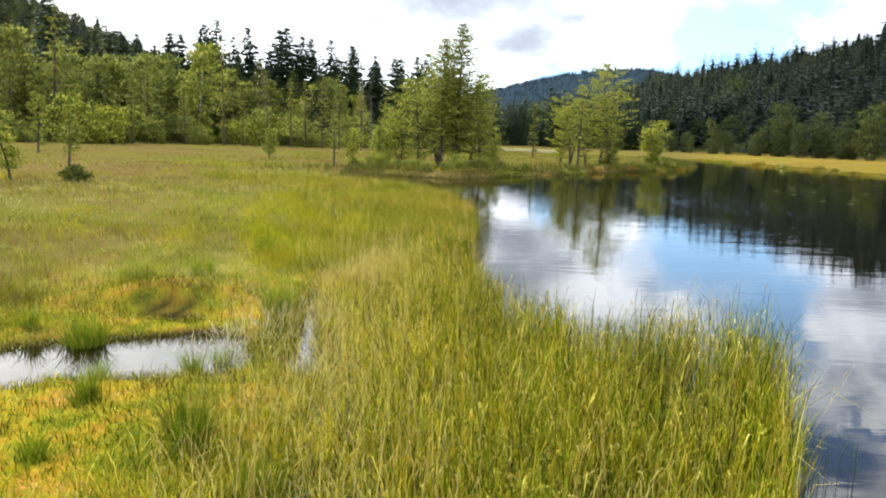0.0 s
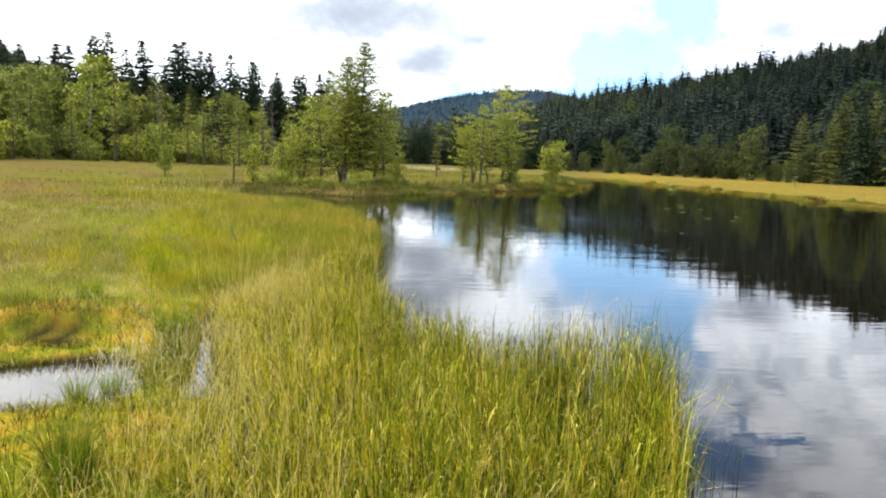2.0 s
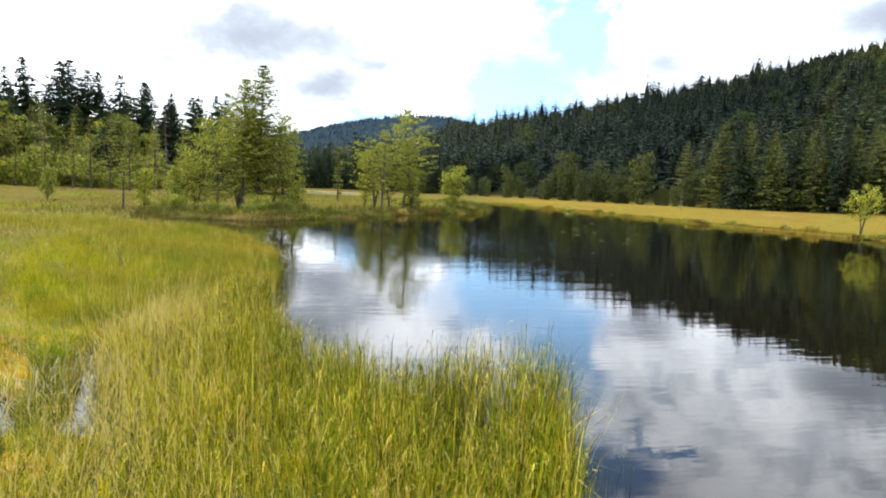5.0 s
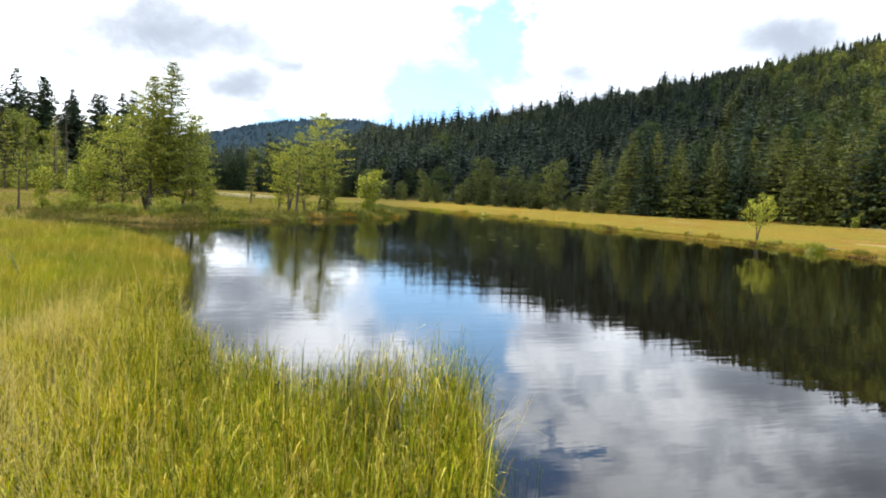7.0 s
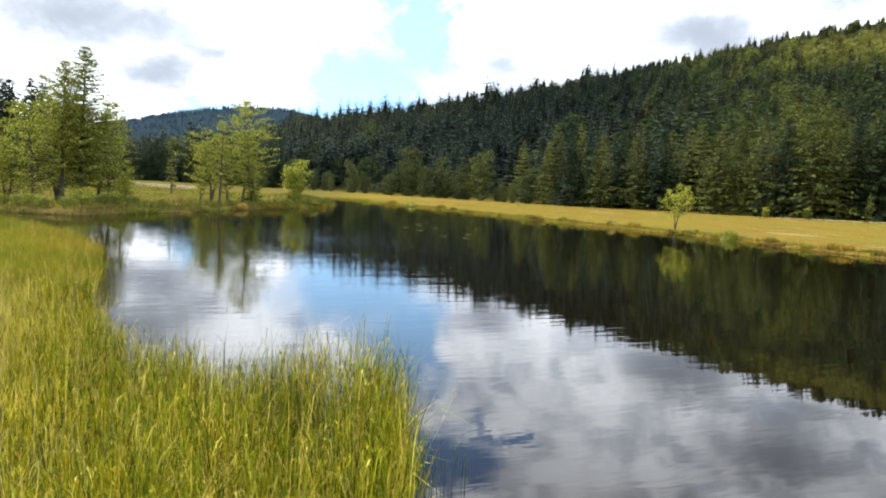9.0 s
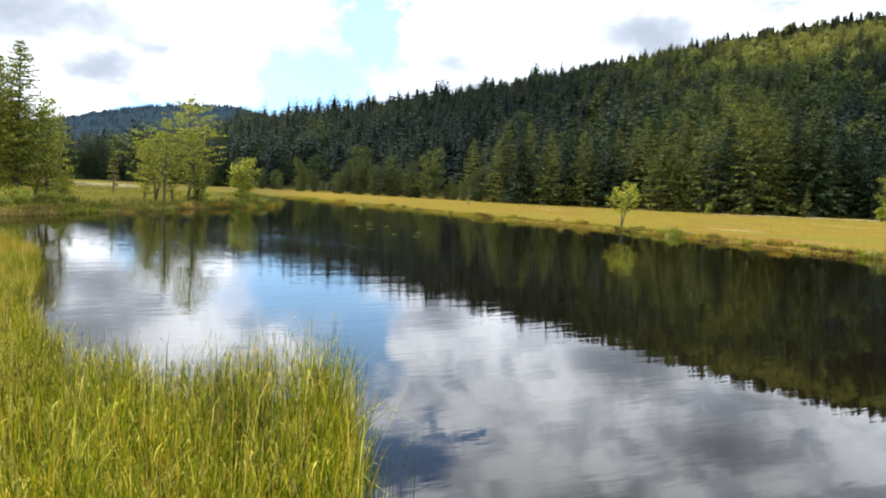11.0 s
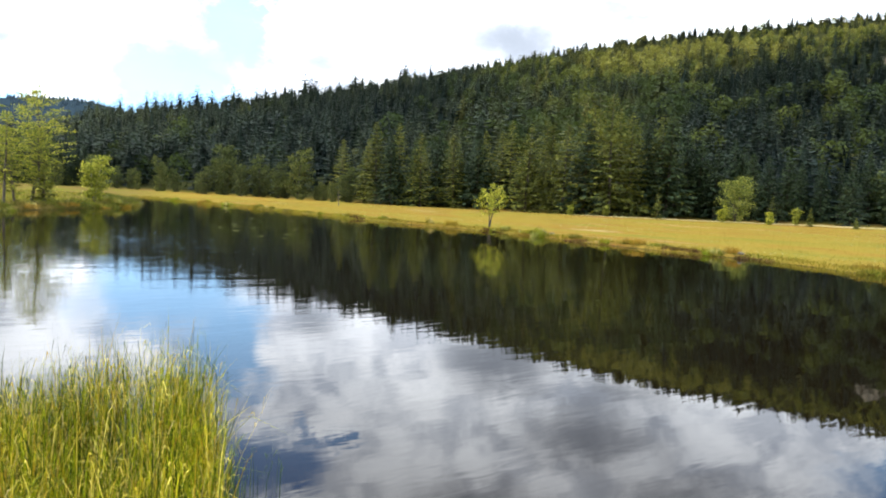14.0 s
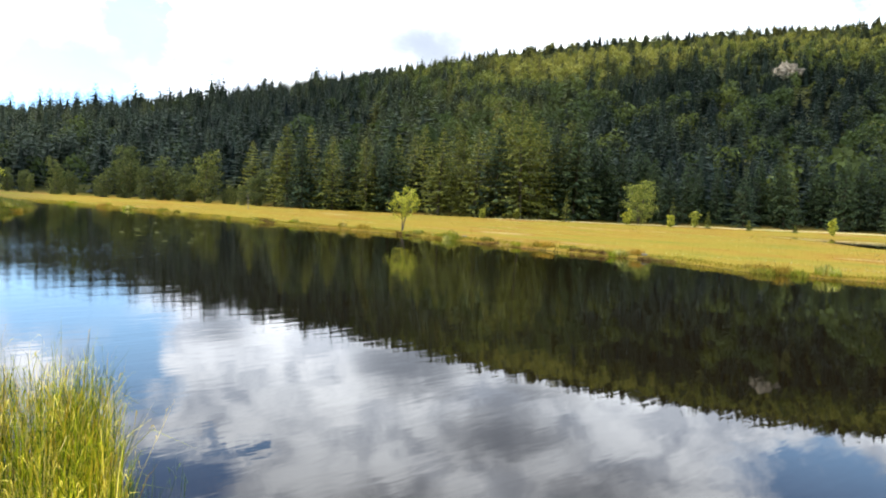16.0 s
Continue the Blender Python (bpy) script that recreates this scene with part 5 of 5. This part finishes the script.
for k, (x, y, R, H, n, mat) in enumerate([(-1.56, 4.48, 0.22, 0.50, 520, TUSSOCK), (-1.62, 4.55, 0.16, 0.56, 160, BOG_BROWN), (-3.62, 7.4, 0.36, 0.46, 520, TUSSOCK), (-2.65, 5.4, 0.17, 0.34, 300, TUSSOCK), (-2.27, 6.6, 0.16, 0.42, 200, TUSSOCK),
                                          (-2.05, 6.9, 0.2, 0.40, 160, TUSSOCK), (-3.0, 6.35, 0.12, 0.30, 150, TUSSOCK), (-2.48, 4.34, 0.14, 0.32, 200, TUSSOCK), (-1.02, 4.1, 0.26, 0.42, 420, TUSSOCK), (-3.1, 9.6, 0.3, 0.34, 220, TUSSOCK),
                                          (-3.9, 9.4, 0.4, 0.40, 300, SEDGE), (-2.96, 12.4, 0.4, 0.45, 380, TUSSOCK), (-5.0, 8.6, 0.4, 0.40, 220, SEDGE), (-1.9, 8.5, 0.3, 0.42, 380, TUSSOCK), (-4.3, 7.6, 0.12, 0.35, 140, TUSSOCK)]):
    tussock(x, y, R, H, n, mat, {TUSSOCK: "dense green grass tussock beside the bog pool", BOG_BROWN: "withered brown grass tussock", SEDGE: "olive sedge tussock on the moss"}[mat], 300 + k)

# withered grass hanging over the little peat face
x, y = g.uniform(-3.7, -2.75, 260), g.normal(8.93, 0.05, 260)
stuff("hanging_brown_grass", blades(x, y, land(x, y) - 0.02, g.uniform(0.06, 0.18, 260), g.uniform(0.004, 0.007, 260), 0.9, g, 0.7, BOG_BROWN, "hanging_brown_grass"), "withered brown grass over a dark peat face")
x, y = g.uniform(-3.8, -2.7, 500), g.normal(8.42, 0.06, 500)
stuff("golden_moss_tufts", blades(x, y, land(x, y) - 0.02, g.uniform(0.05, 0.16, 500), g.uniform(0.004, 0.008, 500), 0.7, g, 0.5, REED_GOLD, "golden_moss_tufts"), "golden moss and dry stalks before the peat face")

# tussocks on the far bank and along the point
def bank_tussock(mat, seed, n=150):
    g = np.random.default_rng(seed)
    a, q = g.uniform(0, 2 * math.pi, n), 0.5 * np.sqrt(g.random(n))
    return blades(q * np.cos(a), q * np.sin(a), 0.12 * (1 - (q / 0.5) ** 2), 0.42 * g.uniform(0.4, 1.1, n), g.uniform(0.025, 0.05, n), 0.55, g, 0.45, mat, "sedge_tussock")


TUFTS = [bank_tussock(BANK_GREEN, 501), bank_tussock(SEDGE, 502), bank_tussock(MEADOW, 503), bank_tussock(SEDGE, 504)]
gt = np.random.default_rng(55)
places = [(np.interp(v, SHORE[6:18, 1], SHORE[6:18, 0]) + gt.uniform(-0.2, 1.2), v) for v in np.concatenate([gt.uniform(8, 60, 26), gt.uniform(60, 120, 14)])]
places += [(np.interp(v, SHORE[21:27, 1][::-1], SHORE[21:27, 0][::-1]) - gt.uniform(-0.2, 0.9), v) for v in gt.uniform(43, 79, 26)]
for k, (x, y) in enumerate(places):
    ob = tagged(new("sedge_tussock", TUFTS[k % 4]), ("dense green", "olive brown", "golden", "olive brown")[k % 4] + " sedge tussock on the pond's bank", "grass tussock", "tussocks along the banks")
    ob.matrix_basis = pose(x, y, max(float(land(x, y)), -0.06) - 0.03, 0, 0, gt.uniform(0, 360)) @ Matrix.Diagonal((gt.uniform(0.6, 1.6), gt.uniform(0.6, 1.3), gt.uniform(0.5, 1.15), 1))

# the banks of the point
g = np.random.default_rng(41)
n = 60000
x, y = g.uniform(-14, 42, n), g.uniform(38, 128, n)
d = shore(x, y)
ok = (d > -0.25) & (d < 34) & (x < 36) & (g.random(n) < np.where(d < 2.5, 1.0, 0.55))
x, y, d = x[ok], y[ok], d[ok]
rim = d < 5.0 + 3.0 * wave(x * 0.6, y * 0.6, 46)
for nm, on, mat, hi, lab in (("bank_grass", ~rim, BANK_GREEN, 0.45, "rough olive grass on the point"), ("shore_tufts", rim, BANK, 0.55, "dark green tufts hanging over the bank of the point")):
    u, v, e = x[on], y[on], d[on]
    stuff(nm, blades(u, v, np.maximum(land(u, v), -0.1) - 0.04, g.uniform(0.10, hi, len(u)) * (0.7 + 0.6 * np.clip(0.5 + wave(u * 1.1, v * 1.1, 47), 0, 1)), g.uniform(0.02, 0.045, len(u)), 0.65, g, 0.4, mat, nm), lab)

# the far meadow
n = 150000
x = 34 + 120 * g.random(n) ** 1.7
y = g.uniform(-25, 135, n)
d = shore(x, y)
ok = (d > 0.0) & (away(x, y, DITCH) > 0.5)
x, y, d = x[ok], y[ok], d[ok]
band = wave(d * 0.30 + 0.8 * wave(x * 0.08, y * 0.08, 97), y * 0.045, 98) + 0.25 * wave(x * 0.5, y * 0.5, 99)
olive = g.random(len(x)) < np.maximum(ss(band, -0.05, 0.45) * 0.9, 0.75 * ss(d + 3 * band, 7.0, 1.0))
for nm, on, mat, lab in (("meadow_grass", ~olive, MEADOW, "golden autumn sedge meadow beyond the pond"), ("olive_meadow_grass", olive, MEADOW_OLIVE, "olive brown bands of grass across the meadow")):
    u, v, e = x[on], y[on], d[on]
    stuff(nm, blades(u, v, land(u, v) - 0.04, g.uniform(0.05, 0.15, len(u)) * (1 + 0.5 * ss(e, 3, 0)), g.uniform(0.015, 0.035, len(u)) * (1 + e / 50), 1.1, g, 0.4, mat, nm), lab)
x, y = 35 + 70 * g.random(30000) ** 1.5, g.uniform(-20, 125, 30000)
d = shore(x, y)
ok = (d > 1.5) & (away(x, y, DITCH) > 0.5) & (wave(x * 0.45, y * 0.16, 101) + 0.3 * wave(x * 1.6, y * 0.8, 102) > 0.32)
x, y = x[ok], y[ok]
stuff("bleached_meadow_grass", blades(x, y, land(x, y) - 0.03, g.uniform(0.06, 0.18, len(x)), g.uniform(0.02, 0.045, len(x)) * (1 + d[ok] / 50), 1.0, g, 0.4, FLUFF, "bleached_meadow_grass"), "pale bleached streaks in the golden meadow")
# low reddish clods at the water's edge
for v0, v1, seed in ((20.6, 23.2, 1), (16.6, 18.8, 2), (28.8, 30.8, 3), (39.0, 40.6, 4), (55.0, 57.5, 5)):
    v = g.uniform(v0, v1, 420)
    u = np.interp(v, SHORE[6:18, 1], SHORE[6:18, 0]) + g.normal(0.1, 0.12, 420)
    stuff("red_sedge_clod", blades(u, v, np.maximum(land(u, v), -0.04) - 0.03, g.uniform(0.08, 0.24, 420), g.uniform(0.02, 0.045, 420), 0.7, g, 0.6, RUST, "red_sedge_clod"), "rusty brown sedge clod overhanging the far bank")
n = 30000
x, y = 33.0 + 8 * g.random(n), g.uniform(-10, 125, n)
d = shore(x, y)
ok = (d > -0.35) & (d < 1.6 + 2.2 * wave(x * 0.3, y * 0.3, 45)) & (wave(x * 1.1, y * 1.1, 44) > -0.15)
x, y = x[ok], y[ok]
stuff("shore_grass", blades(x, y, land(x, y) - 0.04, g.uniform(0.08, 0.28, len(x)), g.uniform(0.02, 0.045, len(x)), 0.8, g, 0.4, BANK_GREEN, "shore_grass"), "fresh green grass along the far bank")



def along(line, n, spread, lo, hi, seed):
    """n tries beside a stretch of the shore; those between lo and hi from the water's edge stay."""
    g = np.random.default_rng(seed)
    step = np.concatenate([[0], np.cumsum(np.hypot(*np.diff(line, axis=0).T))])
    s = g.uniform(0, step[-1], n)
    x, y = np.interp(s, step, line[:, 0]) + g.uniform(-spread, spread, n), np.interp(s, step, line[:, 1]) + g.uniform(-spread, spread, n)
    d = shore(x, y)
    ok = (d > lo) & (d < hi)
    return x[ok], y[ok]


# dark tufts also draw the shadow line along the point's waterline
x, y = along(SHORE[18:30], 60000, 1.6, -0.3, 1.1, 92)
lump = np.clip(0.45 + 0.6 * wave(x * 1.6, y * 1.6, 93), 0.1, 1)
stuff("bank_tufts", blades(x, y, np.maximum(land(x, y), -0.05) - 0.04, g.uniform(0.25, 0.8, len(x)) * lump, g.uniform(0.014, 0.03, len(x)), 0.7, g, 0.6, BANK, "bank_tufts"), "dark green sedge tufts overhanging the bank of the point")
x, y = along(SHORE[5:18], 70000, 1.6, -0.3, 1.0, 94)
side = wave(x * 0.9, y * 0.9, 95) > 0.25
lump = np.clip(0.5 + 0.5 * wave(x * 1.3, y * 1.3, 96), 0.15, 1)
u, v, e = x[side], y[side], lump[side]
stuff("bank_tufts", blades(u, v, np.maximum(land(u, v), -0.05) - 0.04, g.uniform(0.10, 0.34, len(u)) * e, g.uniform(0.014, 0.03, len(u)), 0.9, g, 0.6, BANK, "bank_tufts"), "dark green and brown tufts overhanging the far bank")
x, y = x[~side], y[~side]
stuff("hanging_grass", blades(x, y, np.maximum(land(x, y), -0.05) - 0.03, g.uniform(0.06, 0.20, len(x)), g.uniform(0.02, 0.045, len(x)), 1.0, g, 0.6, MEADOW_OLIVE, "hanging_grass"), "olive and golden grass hanging over the far bank")

# broken pale stalks between the bog pool and the rill, whitened for water sparkle
x, y = inside(np.array([(-2.8, 7.5), (-2.3, 7.0), (-1.6, 7.2), (-1.2, 8.6), (-1.6, 9.4), (-2.2, 8.2)]), 420, g)
stuff("broken_stalks", blades(x, y, land(x, y) - 0.02, g.uniform(0.12, 0.4, len(x)), g.uniform(0.004, 0.008, len(x)), 0.9, g, 0.6, PALE, "broken_stalks"), "broken stalks between pool and rill, whitened for water sparkle")


def stick(name, x, y, H, r, lab, lean, seed):
    b = Bag()
    g = np.random.default_rng(seed)
    hs = np.linspace(0, 1, 5)
    p = np.stack([0.06 * H * np.sin(hs * 4 + seed) + lean * hs * H, 0.03 * H * np.cos(hs * 5), hs * H], 1)
    b.tube(p, r * (1.05 - 0.7 * hs), 6)
    b.tube([p[2], p[2] + (0.16 * H, 0.02, 0.14 * H)], [r * 0.5, r * 0.15], 5)
    b.tube([p[3], p[3] + (-0.12 * H, -0.02, 0.12 * H)], [r * 0.4, r * 0.12], 5)
    ob = tagged(new(name, b.mesh(name, DEAD_WOOD, True)), lab, "dead branch")
    ob.matrix_basis = pose(x, y, float(land(x, y)) - 0.05)


stick("dead_branch", -2.3, 16.3, 0.62, 0.02, "thin dead branch sticking up from the sedge", -0.12, 1)
x, y = at(32.8, 128)
stick("dead_tree", x, y, 2.9, 0.07, "thin dead sapling standing on the meadow", 0.02, 2)

# bleached grass along the far edge of the meadow; pale blades behind the point
n = 8000
a, r = 50 + 32 * g.random(n) ** 0.65, 0
r = np.interp(a, AZ, EDGE) - 7 - 1.5 * np.abs(g.normal(0, 1, n))
x, y = r * np.sin(np.radians(a)), r * np.cos(np.radians(a))
stuff("pale_grass", blades(x, y, land(x, y) - 0.03, g.uniform(0.10, 0.34, n), g.uniform(0.04, 0.09, n), 0.6, g, 0.4, PALE, "pale_grass"), "bleached dry grass along the meadow's far edge")
n = 5000
a, r = g.uniform(3.6, 8.6, n), 138 + 3 * np.abs(g.normal(0, 1, n))
x, y = r * np.sin(np.radians(a)), r * np.cos(np.radians(a))
stuff("pale_grass", blades(x, y, land(x, y) - 0.03, g.uniform(0.3, 0.7, n), g.uniform(0.06, 0.14, n), 0.5, g, 0.4, PALE, "pale_grass"), "strip of pale blades on the flat bog")

# a few stems beyond the bed, and leaves afloat farther out
x, y = inside(np.array([(2.35, 4.5), (2.5, 5.0), (2.9, 5.0), (2.8, 4.5)]), 16, g)
stuff("lone_reeds", reeds(x, y, np.full(len(x), -0.1), g.uniform(0.3, 0.6, len(x)), g.uniform(0.006, 0.010, len(x)), np.full(len(x), 0.05), g, REED_DARK, "lone_reeds"), "few single reed stems in open water", "reeds")


def pad_mesh():
    b = Bag()
    a = np.linspace(0.25, 2 * math.pi - 0.25, 14)
    rim = np.stack([np.cos(a), np.sin(a), 0.05 + 0.03 * np.sin(a * 3)], 1) * (0.13, 0.13, 0.2)
    b.add(np.concatenate([[[0, 0, 0.006]], rim]), [(0, i + 1, i + 2) for i in range(13)])
    low = rim * (1, 1, 0) + (0, 0, 0.002)
    b.add(np.concatenate([rim, low]), [t for i in range(13) for t in ((i, i + 14, i + 15), (i, i + 15, i + 1))])
    return b.mesh("lily_pad", PAD)


PAD = leafy("lily_pad_leaf", [(0.0, (0.10, 0.13, 0.04)), (1.0, (0.18, 0.18, 0.07))], 0.1, 0.7)
pad = None
gp = np.random.default_rng(91)
for k in range(16):
    a, r = gp.uniform(21.5, 31.0), gp.uniform(34, 58)
    m = pose(*at(a, r), 0.0, 0, 0, gp.uniform(0, 360)) @ Matrix.Diagonal((gp.uniform(0.8, 1.5),) * 3 + (1,))
    if pad is None:
        pad = tagged(new("lily_pad", pad_mesh()), "round green lily pad floating on the dark pond", "lily pad", "lily pads on the pond")
        pad.matrix_basis = m
    else:
        copy_thing(pad, m)


def stone(x, y, s, seed, lab):
    bm = bmesh.new()
    bmesh.ops.create_icosphere(bm, subdivisions=3, radius=1.0)
    for v in bm.verts:
        v.co = Vector((v.co.x * s * 1.4, v.co.y * s, v.co.z * s * 0.6)) * (1 + 0.3 * noise.noise(v.co * 1.5 + Vector((seed, 0, 0))))
    me = bpy.data.meshes.new("stone")
    bm.to_mesh(me)
    me.materials.append(ROCK)
    ob = tagged(new("stone", me), lab, "stone")
    ob.matrix_basis = pose(x, y, max(float(land(x, y)), -0.05) + 0.2 * s, 0, 0, seed * 40)


stone(*at(48.7, 53.5), 0.28, 1.0, "small pale boulder at the far bank")
stone(*at(49.4, 53.0), 0.18, 2.0, "small grey stone at the far bank")
stone(*at(63.0, 41.5), 0.16, 3.0, "small grey stone at the far bank")

# thin grass behind the eye, out of view
n = 16000
a, r = np.radians(g.uniform(45, 320, n)), np.exp(g.uniform(0.7, 3.6, n))
x, y = r * np.sin(a), r * np.cos(a)
ok = shore(x, y) > 0.2
x, y = x[ok], y[ok]
stuff("bog_grass", blades(x, y, land(x, y) - 0.02, g.uniform(0.1, 0.35, len(x)), g.uniform(0.008, 0.02, len(x)), 0.5, g, 0.4, SEDGE, "bog_grass"), "olive bog grass on the near bank")
